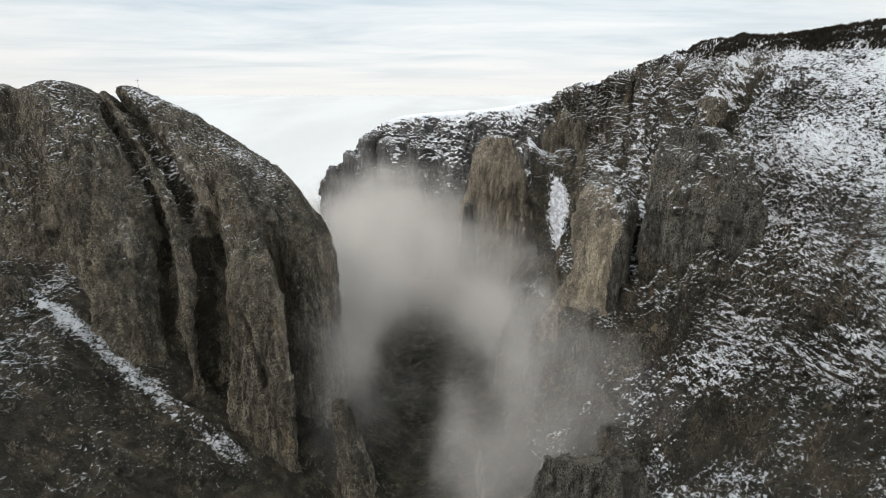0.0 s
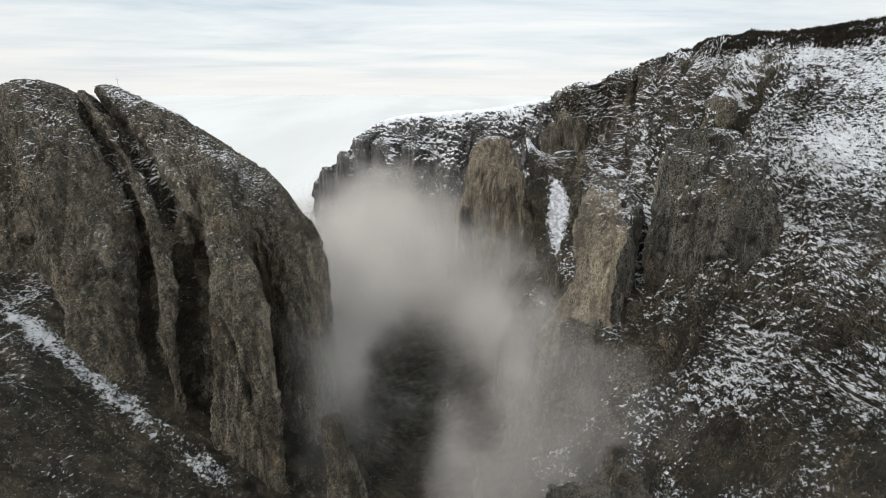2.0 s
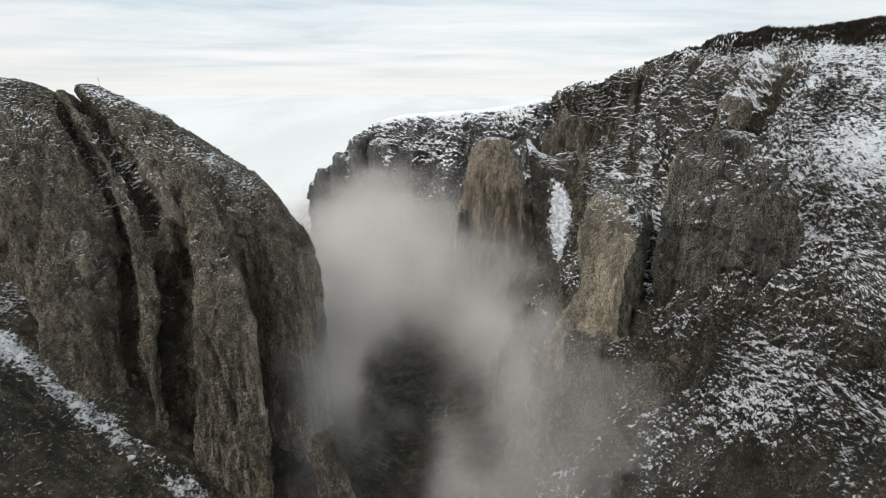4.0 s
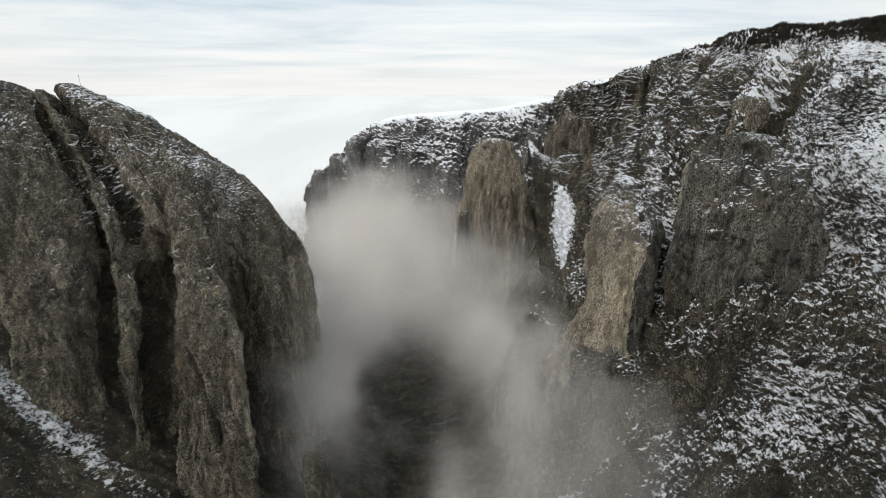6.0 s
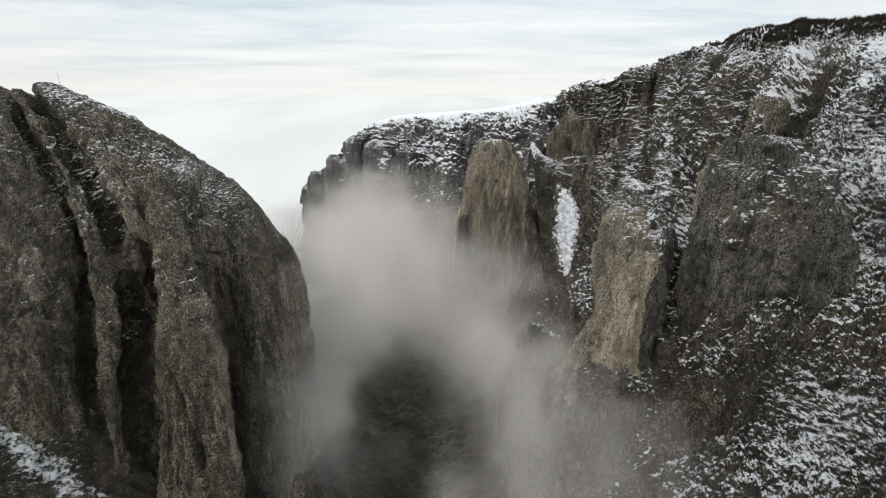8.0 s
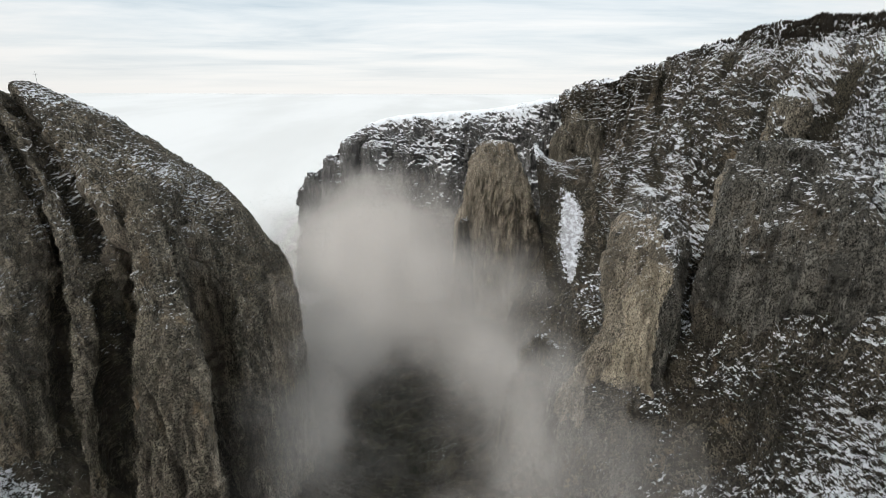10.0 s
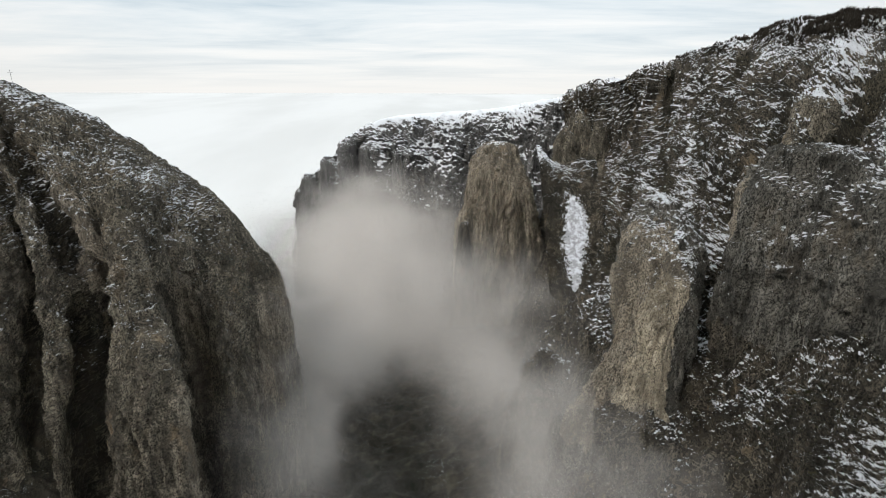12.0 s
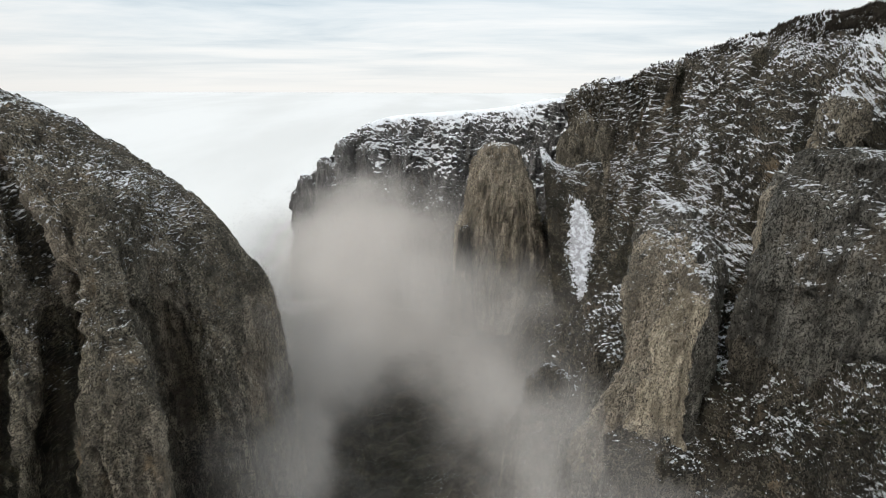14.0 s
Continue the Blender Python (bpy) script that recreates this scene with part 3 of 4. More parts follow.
# ---- rock towers and slabs ----
def tower(name, foot, head, r0, r1, yaw, mat, parent, seed, label="", square=3.0, step=1.2, flute=3.0, dome=.25, peak=None):
    """A leaning rock tower: superellipse sections from foot to head, closed by a rough dome."""
    foot, head = np.array(foot, float), np.array(head, float)
    girth = 2 * math.pi * max(r0[0], r0[1]) * .8
    nu, nv = max(24, int(girth / step)), max(16, int((np.linalg.norm(head - foot) + max(r1)) / step))
    th = np.linspace(0, 2 * math.pi, nu, endpoint=False)[:, None]
    v = np.linspace(0, 1, nv)[None, :]
    hv = np.clip(v / (1 - dome), 0, 1)
    closing = np.clip((v - (1 - dome)) / dome, 0, 1)
    shrink = np.clip(1 - closing ** 1.8, 0, 1) ** .75
    c, s = np.cos(th), np.sin(th)
    rad = (np.abs(c) ** square + np.abs(s) ** square) ** (-1 / square)
    ease = hv ** 1.2
    rx = (r0[0] + (r1[0] - r0[0]) * ease) * shrink
    ry = (r0[1] + (r1[1] - r0[1]) * ease) * shrink
    x, y = rx * rad * c, ry * rad * s
    ca, sa = math.cos(radians(yaw)), math.sin(radians(yaw))
    axis = foot[None, None] + (head - foot)[None, None] * hv[..., None]
    peak = .9 * min(r1) if peak is None else peak
    rise = closing * peak
    P = np.stack([axis[..., 0] + ca * x - sa * y, axis[..., 1] + sa * x + ca * y, axis[..., 2] + rise + 0 * x], -1)
    n = normals(P, True)
    mid = P[:, nv // 2] - axis[:, nv // 2]
    sign = 1.0 if np.mean(np.sum(n[:, nv // 2] * mid, -1)) > 0 else -1.0
    d = weathered(P, n, flute=1.6 * flute, block=2.6, grit=1.4, ledge=.4, seed=seed, upright=.16)
    d = d * np.clip(shrink * 2.2, 0.1, 1)
    P = P + n * (sign * d)[..., None]
    ob = link_mesh(name, P.reshape(-1, 3), grid_faces(nu, nv, True), mat, parent)
    if label:
        tagged(ob, label)
    return ob


def sectioned(name, sections, yaw, mat, parent, seed, label="", square=2.6, step=1.1, flute=4.0, block=2.5, grit=1.2, cap=6.0):
    """A rock tower through uneven sections (x, y, z, half length, half depth) from its foot to its head, closed by a rough cap."""
    C = np.array(sections, float)
    length = np.linalg.norm(np.diff(C[:, :3], axis=0), axis=1).sum()
    nu, nv = max(28, int(5.0 * C[:, 3:].max() / step)), max(18, int(length / step))
    S = catmull(C, even(np.stack([C, C], 1), nv, 0))
    ends = 8
    k = np.linspace(0, 1, ends + 1)[1:, None]
    top = np.repeat(S[-1:], ends, 0)
    top[:, 2] += cap * np.sin(k[:, 0] * math.pi / 2)
    top[:, 3:] *= np.clip(np.cos(k * math.pi / 2), .02, 1)
    S = np.concatenate([S, top])
    th = np.linspace(0, 2 * math.pi, nu, endpoint=False)[:, None]
    c, sn = np.cos(th), np.sin(th)
    rad = (np.abs(c) ** square + np.abs(sn) ** square) ** (-1 / square)
    x, y = S[None, :, 3] * rad * c, S[None, :, 4] * rad * sn
    ca, sa = math.cos(radians(yaw)), math.sin(radians(yaw))
    P = np.stack([S[None, :, 0] + ca * x - sa * y, S[None, :, 1] + sa * x + ca * y, S[None, :, 2] + 0 * x], -1)
    n = normals(P, True)
    out = P - S[None, :, :3]
    sign = 1.0 if np.mean(np.sum(n * out, -1)[:, :nv]) > 0 else -1.0
    d = weathered(P, n, flute=flute, block=block, grit=grit, ledge=.5, seed=seed, upright=.16)
    fade = np.ones(len(S))
    fade[-ends:] = np.linspace(.9, .15, ends)
    n = n * sign
    P = P + n * (d * fade[None])[..., None]
    ob = link_mesh(name, P.reshape(-1, 3), grid_faces(nu, len(S), True), mat, parent)
    if label:
        tagged(ob, label)
    return ob, np.concatenate([P, P[:1]]), np.concatenate([n, n[:1]])


def facing_material(ob, P, n, way, low, high, least, mat, beyond=None):
    """Gives the faces that look one way, between two heights, another material."""
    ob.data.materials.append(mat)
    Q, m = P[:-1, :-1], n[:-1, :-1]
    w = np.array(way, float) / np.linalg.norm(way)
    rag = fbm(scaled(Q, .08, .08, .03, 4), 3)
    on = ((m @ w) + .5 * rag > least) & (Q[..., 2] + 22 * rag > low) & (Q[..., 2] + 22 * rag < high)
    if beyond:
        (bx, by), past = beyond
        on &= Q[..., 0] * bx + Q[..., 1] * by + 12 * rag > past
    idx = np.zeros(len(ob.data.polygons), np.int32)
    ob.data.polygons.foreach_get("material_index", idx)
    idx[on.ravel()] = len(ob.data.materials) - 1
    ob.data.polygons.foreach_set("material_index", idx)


# parts of the massif
tower("rock_pillar", (-194, 336, -30), (-197, 346, 30), (9, 8), (3, 3), 0, ROCK, massif, 8.2, "small pointed pillar", step=.9, flute=1.2)
tower("rock_finger", (-161, 404, 142), (-165, 412, 168), (7, 7), (5, 5), 0, ROCK, massif, 9.4, "rounded rock finger", step=.8, flute=1.0)
tower("rock_finger", (-149, 414, 146), (-151, 420, 160), (4.5, 4), (2.5, 2.5), 0, ROCK, massif, 10.8, "slim grey rock finger", step=.8, flute=1.0)

for kx, kz, kr in ((-196, 199, 7), (-180, 186, 6), (-168, 182, 7), (-150, 160, 6)):
    sectioned("rock_knob", [(kx, 490, kz - 16, kr * 1.5, kr), (kx, 490, kz - 7, kr * 1.25, kr), (kx - .5, 490, kz - 2, kr * .8, kr * .7)], 10, ROCK, massif, kx * .37, "rounded knob on the crest", step=.8, flute=1.6, block=1.5, cap=3.5)

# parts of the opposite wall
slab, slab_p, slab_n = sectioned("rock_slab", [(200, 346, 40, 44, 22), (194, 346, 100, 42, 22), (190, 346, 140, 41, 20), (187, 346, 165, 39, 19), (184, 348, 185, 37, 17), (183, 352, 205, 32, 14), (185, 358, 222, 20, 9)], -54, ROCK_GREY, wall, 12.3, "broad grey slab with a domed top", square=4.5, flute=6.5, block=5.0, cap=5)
# warmer, paler colour on one side near the top
facing_material(slab, slab_p, slab_n, (-.95, .3, 0), 182, 222, .86, ROCK_WARM)
facing_material(slab, slab_p, slab_n, (-.75, -.6, 0), -60, 128, -2.0, ROCK_SNOWY)
tower("rock_buttress", (116, 366, -60), (122, 362, 74), (44, 36), (31, 28), 0, ROCK_SNOWY, wall, 14.2, "scrubby foot of the pale pillar", square=2.0, dome=.3, peak=24)
tower("rock_buttress", (106, 342, -50), (110, 356, 56), (46, 34), (15, 15), 10, ROCK_SNOWY, wall, 21.4, "dark rock foot below the pale pillar", flute=4.0, dome=.4, peak=26)
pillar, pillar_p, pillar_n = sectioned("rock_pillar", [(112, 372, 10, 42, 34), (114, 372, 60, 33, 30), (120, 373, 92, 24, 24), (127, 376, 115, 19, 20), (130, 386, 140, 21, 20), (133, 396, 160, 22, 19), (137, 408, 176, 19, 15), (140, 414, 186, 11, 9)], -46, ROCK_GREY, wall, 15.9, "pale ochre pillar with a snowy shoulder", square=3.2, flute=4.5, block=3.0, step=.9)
# pale ochre stone that also has the pillar's lit side painted in
facing_material(pillar, pillar_p, pillar_n, (-.75, -.66, 0), 60, 178, .50, ROCK_WARM)
facing_material(pillar, pillar_p, pillar_n, (-.75, -.66, 0), 92, 158, .55, ROCK_PALE, ((.69, -.72), -186))
tower("rock_buttress", (92, 398, -60), (112, 404, 98), (32, 28), (14, 15), 0, ROCK_SNOWY, wall, 17.0, "scrubby buttress beside the pale pillar", square=2.0, dome=.35, peak=26)
sectioned("rock_spire", [(104, 790, -60, 76, 48), (94, 786, 10, 66, 44), (88, 784, 69, 58, 38), (89, 784, 102, 48, 33), (86, 784, 134, 41, 28), (83, 786, 157, 35, 24), (84, 790, 176, 24, 16)], 0, ROCK_WARM, wall, 21.4, "tall leaning limestone spire", square=2.4, flute=6.0, block=4.5, step=1.4, cap=12)
tower("rock_spire", (40, 750, -60), (40, 748, 84), (16, 14), (6, 6), 0, ROCK_SNOWY, wall, 23.0, "small spire at the foot of the tall one", step=1.4)
sectioned("rock_spire", [(88, 458, -60, 34, 26), (88, 458, 5, 28, 20), (87, 456, 36, 21, 15), (85, 454, 54, 12, 9), (83, 452, 64, 6, 5)], 20, ROCK_SNOWY, wall, 25.0, "low scrubby spire", flute=6.0, block=6.0)
tower("rock_knob", (214, 408, 190), (216, 410, 240), (12, 14), (9, 10), 0, ROCK, wall, 27.0, "rounded knob under the rim")

# parts of the far cliff
for fx, fy, top, r in ((-224, 974, 112, 16), (-188, 970, 142, 16), (-152, 968, 172, 19), (-112, 962, 168, 22), (-60, 955, 160, 20)):
    tower("rock_tower", (fx, fy, -40), (fx + 4, fy + 8, top - 10), (r * 1.25, r), (r * .75, r * .7), 0, ROCK_FAR, far_cliff, fx * .1, step=1.6, flute=3, dome=.2, peak=14)
for fx, fy, top, r in ((158, 690, 182, 11), (178, 705, 200, 12), (200, 690, 190, 10)):
    tower("rock_finger", (fx + 10, fy + 30, 120), (fx, fy + 40, top), (r * 2.2, r * 1.8), (r * 1.2, r), 0, ROCK, wall, fx * .3, step=1.3, flute=2.2, dome=.35, peak=30, square=2.2)

# crags that stand alone on the slopes
crag = tower("foreground_crag", (85, 224, -60), (80, 216, 62), (52, 20), (26, 5), -8, ROCK_GREY, None, 33.0, square=2.0, step=.9)
tagged(crag, "jagged dark rock crest with snow on its edge", "rock")
knob = tower("boulder", (205, 228, 20), (204, 225, 72), (16, 13), (12, 10), 0, ROCK_GREY, None, 36.0, step=.8)
tagged(knob, "rounded rock knob rising from the snowy slope", "rock")
mound = tower("rock_mound", (116, 266, -40), (116, 264, 38), (28, 20), (18, 12), 0, ROCK_SNOWY, None, 39.0, step=1.0, square=2.2)
tagged(mound, "snow-capped rock mound half lost in fog", "rock")
rib = tower("rock_rib", (-302, 326, 10), (-326, 342, 112), (22, 22), (9, 10), 20, ROCK, None, 41.0, step=1.0, square=2.2)
tagged(rib, "dark leaning rock rib above the snowy gully", "rock")
spur = tower("rock_spur", (-66, 336, -120), (-84, 352, 0), (20, 26), (6, 8), -20, ROCK, None, 44.0, step=1.0, square=2.2)
tagged(spur, "pale rock spur dropping into the foggy gorge", "rock")


# ---- ground: talus, gorge bed and the plain beyond, one sheet ----
def ground_height(X, Y):
    axis = -10 + 12 * np.sin(Y / 110)
    side = np.abs(X - axis)
    Z = -95 + 12 * np.clip((side - 25) / 60, 0, 3) ** 1.5
    # talus below the massif falls towards the gorge
    fade = np.clip((500 - Y) / 100, 0, 1)
    talus = 70 - .74 * (X + 269) + .084 * (Y - 300)
    talus = np.clip(np.where(talus > 92, 92 + .35 * (talus - 92), talus), -95, 190)
    talus = np.where(X < -20, talus, -95)
    Z = np.maximum(Z, talus * fade - 95 * (1 - fade))
    # slope below the opposite wall
    fade = np.clip((430 - Y) / 90, 0, 1)
    slope = np.clip(74 + 1.0 * (X - 178) + .10 * (Y - 240), -95, 130)
    slope = np.where(X > 30, slope, -95)
    Z = np.maximum(Z, slope * fade - 95 * (1 - fade))
    Z = Z - 120 * np.clip((Y - 770) / 80, 0, 1) * np.clip((-150 - X) / 60, 0, 1)
    P = np.stack([X, Y, 0 * X], -1)
    rough = 9 * fbm(scaled(P, .016, .016, 0), 3) + 8 * fbm(scaled(P, .028, .075, 0, 7), 3, ridged=True)
    rough = rough + 5.0 * fbm(scaled(P, .09, .13, 0, 5), 3, .6) + 2.2 * fbm(scaled(P, .4, .4, 0, 9), 2)
    inner = (np.abs(X) < 510) & (Y < 770) & (Y > -50)
    return Z + np.where(inner, rough, 0)


def build_ground():
    xs = np.concatenate([np.linspace(-4000, -520, 20), np.concatenate([np.arange(-500, -60, 1.4), np.arange(-60, 60, 5), np.arange(60, 300, 1.8), np.arange(300, 430, 6)]), np.linspace(440, 4000, 20)])
    ys = np.concatenate([np.linspace(-3000, -60, 16), np.arange(-40, 60, 6), np.arange(60, 480, 1.5), np.arange(480, 760, 5), np.linspace(780, 4400, 40)])
    X, Y = np.meshgrid(xs, ys, indexing="ij")
    P = np.stack([X, Y, ground_height(X, Y)], -1)
    GRIDS["ground"] = P
    ob = link_mesh("ground", P.reshape(-1, 3), grid_faces(len(xs), len(ys)), SCREE)
    ob.data.materials.append(SLOPE_LOW)
    C = P[:-1, :-1]
    ob.data.polygons.foreach_set("material_index", ((C[..., 0] > 70) & (C[..., 0] < 430) & (C[..., 1] < 330) & (C[..., 1] > 0)).astype(np.int32).ravel())
    return tagged(ob, "scrubby talus and gorge bed with patches of snow", "ground", kind="structure")


ground = build_ground()


# ---- fog ----
# billows of the fog: middle, half lengths, thickness
BILLOWS = [
    ((-75, 860, 55), (125, 130, 62), 1.1), ((-105, 640, 15), (85, 130, 82), 1.0), ((45, 560, 25), (76, 110, 62), .85), ((82, 390, 28), (58, 80, 48), .48),
    ((42, 275, 0), (58, 62, 58), .75), ((88, 330, 52), (46, 60, 38), .62), ((130, 285, 30), (52, 60, 36), .38), ((-88, 410, 0), (44, 80, 72), .75), ((-100, 385, 60), (26, 40, 60), .40),
]


def fog_shader(name, strength, seed):
    """Thin veils whose density follows the billows, frayed by noise at two scales."""
    m, t, b = material(name)
    t.nodes.remove(b)
    g = Graph(t)

    def vec(op, a, b2):
        n = t.nodes.new("ShaderNodeVectorMath")
        n.operation = op
        g.put(n, 0, a)
        g.put(n, 1, b2)
        return n

    def noise3(sx, sy, sz, off, detail):
        n = t.nodes.new("ShaderNodeTexNoise")
        g.link(g.stretch(sx, sy, sz, off), n.inputs["Vector"])
        n.inputs["Scale"].default_value, n.inputs["Detail"].default_value, n.inputs["Roughness"].default_value = 1.0, detail, .55
        return n.outputs["Color"]

    coarse = vec("SUBTRACT", noise3(.010, .010, .012, seed, 3), (.5, .5, .5)).outputs[0]
    fine = vec("SUBTRACT", noise3(.032, .028, .034, seed + 5, 5), (.5, .5, .5)).outputs[0]
    p = vec("ADD", g.pos, vec("MULTIPLY", coarse, (190.0, 190.0, 190.0)).outputs[0]).outputs[0]
    p = vec("ADD", p, vec("MULTIPLY", fine, (85.0, 85.0, 85.0)).outputs[0]).outputs[0]
    total = None
    for mid, half, k in BILLOWS:
        q = vec("DIVIDE", vec("SUBTRACT", p, tuple(map(float, mid))).outputs[0], tuple(map(float, half))).outputs[0]
        r2 = vec("DOT_PRODUCT", q, q).outputs["Value"]
        e = g.math("MULTIPLY", g.math("POWER", 2.718, g.math("MULTIPLY", r2, -1.0)), k)
        total = e if total is None else g.math("ADD", total, e)
    a = g.span(total, .06, 1.0)
    # the clear shaft over the bed of the gorge
    sep = t.nodes.new("ShaderNodeSeparateXYZ")
    g.link(p, sep.inputs[0])
    x, y, z = sep.outputs
    across = g.math("DIVIDE", g.math("ADD", x, 26.0), 34.0)
    bell = g.math("POWER", 2.718, g.math("MULTIPLY", g.math("MULTIPLY", across, across), -1.0))
    under = g.math("SUBTRACT", g.math("ADD", 78.0, g.math("MULTIPLY", g.math("SUBTRACT", y, 300.0), -.30)), z)
    hole = g.math("MULTIPLY", bell, g.math("MULTIPLY", g.span(under, -25, 30), g.span(y, 660, 540)))
    a = g.math("MULTIPLY", a, g.math("SUBTRACT", 1.0, g.math("MULTIPLY", hole, .92)))
    a = g.math("MULTIPLY", a, strength, True)
    tr = t.nodes.new("ShaderNodeBsdfTransparent")
    df = t.nodes.new("ShaderNodeBsdfDiffuse")
    tl = t.nodes.new("ShaderNodeBsdfTranslucent")
    df.inputs[0].default_value = tl.inputs[0].default_value = (.74, .705, .665, 1)
    half = t.nodes.new("ShaderNodeMixShader")
    half.inputs[0].default_value = .5
    g.link(df.outputs[0], half.inputs[1])
    g.link(tl.outputs[0], half.inputs[2])
    mx = t.nodes.new("ShaderNodeMixShader")
    g.link(a, mx.inputs[0])
    g.link(tr.outputs[0], mx.inputs[1])
    g.link(half.outputs[0], mx.inputs[2])
    out = [n for n in t.nodes if n.type == "OUTPUT_MATERIAL"][0]
    g.link(mx.outputs[0], out.inputs[0])
    return m


def fog_bank(name, mat, x0, x1, y0, y1, z0, z1, count, label):
    """Many thin leaning veils that together make a soft bank."""
    verts, faces = [], []
    lean = (z1 - z0) * .75
    for k in range(count):
        y = y0 + (y1 - y0) * (k + .5) / count
        nx, nz = 8, 6
        base = len(verts)
        for i in range(nx + 1):
            for j in range(nz + 1):
                f = j / nz
                verts.append((x0 + (x1 - x0) * i / nx, y + lean * f + 6 * math.sin(i * 1.3 + k), z0 + (z1 - z0) * f))
        for i in range(nx):
            for j in range(nz):
                a = base + i * (nz + 1) + j
                faces.append((a, a + nz + 1, a + nz + 2, a + 1))
    ob = link_mesh(name, np.array(verts), np.array(faces), mat, None, True)
    return tagged(ob, label, "fog", kind="stuff")


FOG = fog_shader("drifting_fog", .165, 2.0)
fog_bank("fog_bank", FOG, -330, 240, 100, 1040, -100, 175, 52, "grey fog drifting up through the gorge")


def fog_sea():
    """The top of the fog over the lowland, so far off that it serves as the distance; faint emission is added to
    brighten it towards the haze above it.
    """
    m, t, b = material("fog_sea")
    g = Graph(t)
    n = g.noise(g.stretch(.0022, .0008, .001), 1.0, 5, .55)
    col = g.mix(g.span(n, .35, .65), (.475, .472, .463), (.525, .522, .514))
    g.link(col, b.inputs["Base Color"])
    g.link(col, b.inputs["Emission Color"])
    # added glow in place of light scattered by the fog
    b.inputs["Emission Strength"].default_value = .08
    b.inputs["Roughness"].default_value = 1.0
    b.inputs["Specular IOR Level"].default_value = 0
    xs, ys = np.linspace(-4600, 4600, 120), np.concatenate([np.linspace(640, 1900, 64), np.linspace(1950, 4700, 30)])
    X, Y = np.meshgrid(xs, ys, indexing="ij")
    R = np.hypot(X * .6, Y)
    Z = -60 + 295 * np.clip((R - 1000) / 3600, 0, 1) ** .42
    Z = Z - 160 * np.clip((X + 330) / 90, 0, 1) * np.clip((1130 - Y) / 90, 0, 1)
    P = np.stack([X, Y, Z], -1)
    P[..., 2] += 5 * fbm(scaled(P, .004, .002, 0), 4) * np.clip(1 - (R - 1500) / 2500, .1, 1)
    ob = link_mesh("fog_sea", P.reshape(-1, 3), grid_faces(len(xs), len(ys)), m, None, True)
    tagged(ob, "white sea of fog reaching the horizon", "fog", kind="stuff")


fog_sea()


# ---- scrub, bare shrubs and small trees ----
def plant_material(name, a, b2):
    m, t, b = material(name)
    g = Graph(t)
    n = g.noise(g.stretch(.25, .25, .25), 1.0, 4, .6)
    g.link(g.mix(g.span(n, .38, .62), a, b2), b.inputs["Base Color"])
    b.inputs["Roughness"].default_value = .95
    b.inputs["Specular IOR Level"].default_value = .15
    return m


def snow_in(ob, P, lines, slot):
    """Puts the snow material on the faces that lie along the given lines, with a ragged edge."""
    Q = P[:-1, :-1]
    rag = fbm(scaled(Q, .12, .12, .12, 5), 4, .65)
    mask = np.zeros(Q.shape[:2], bool)
    for line, reach in lines:
        mask |= -crease(Q, line, reach, 1.0) + 1.2 * rag > .48
    idx = np.zeros(len(ob.data.polygons), np.int32)
    ob.data.polygons.foreach_get("material_index", idx)
    idx[mask.ravel()] = slot
    ob.data.polygons.foreach_set("material_index", idx)


TWIG = plant_material("bare_twigs", (.030, .026, .021), (.062, .052, .040))
TUFT = plant_material("evergreen_scrub", (.022, .026, .012), (.055, .048, .025))
SNOW = material("snow")[0]


def snow_surface():
    t = SNOW.node_tree
    b = t.nodes["Principled BSDF"]
    g = Graph(t)
    n = g.noise(g.stretch(.22, .22, .22), 1.0, 8, .75)
    g.link(g.mix(g.span(n, .44, .58), (.38, .38, .40), (.74, .76, .80)), b.inputs["Base Color"])
    b.inputs["Roughness"].default_value = .8
    g.bump(n, .8, .6, b)


snow_surface()
wall.data.materials.append(SNOW)
snow_in(wall, GRIDS["wall"], (
    ([(147, 640, 145), (146, 620, 115), (146, 600, 84), (140, 596, 50)], 9),
    ([(166, 630, 112), (150, 612, 100)], 9),
    ([(163, 380, 140), (158, 370, 126), (154, 360, 112)], 4),
), 4)


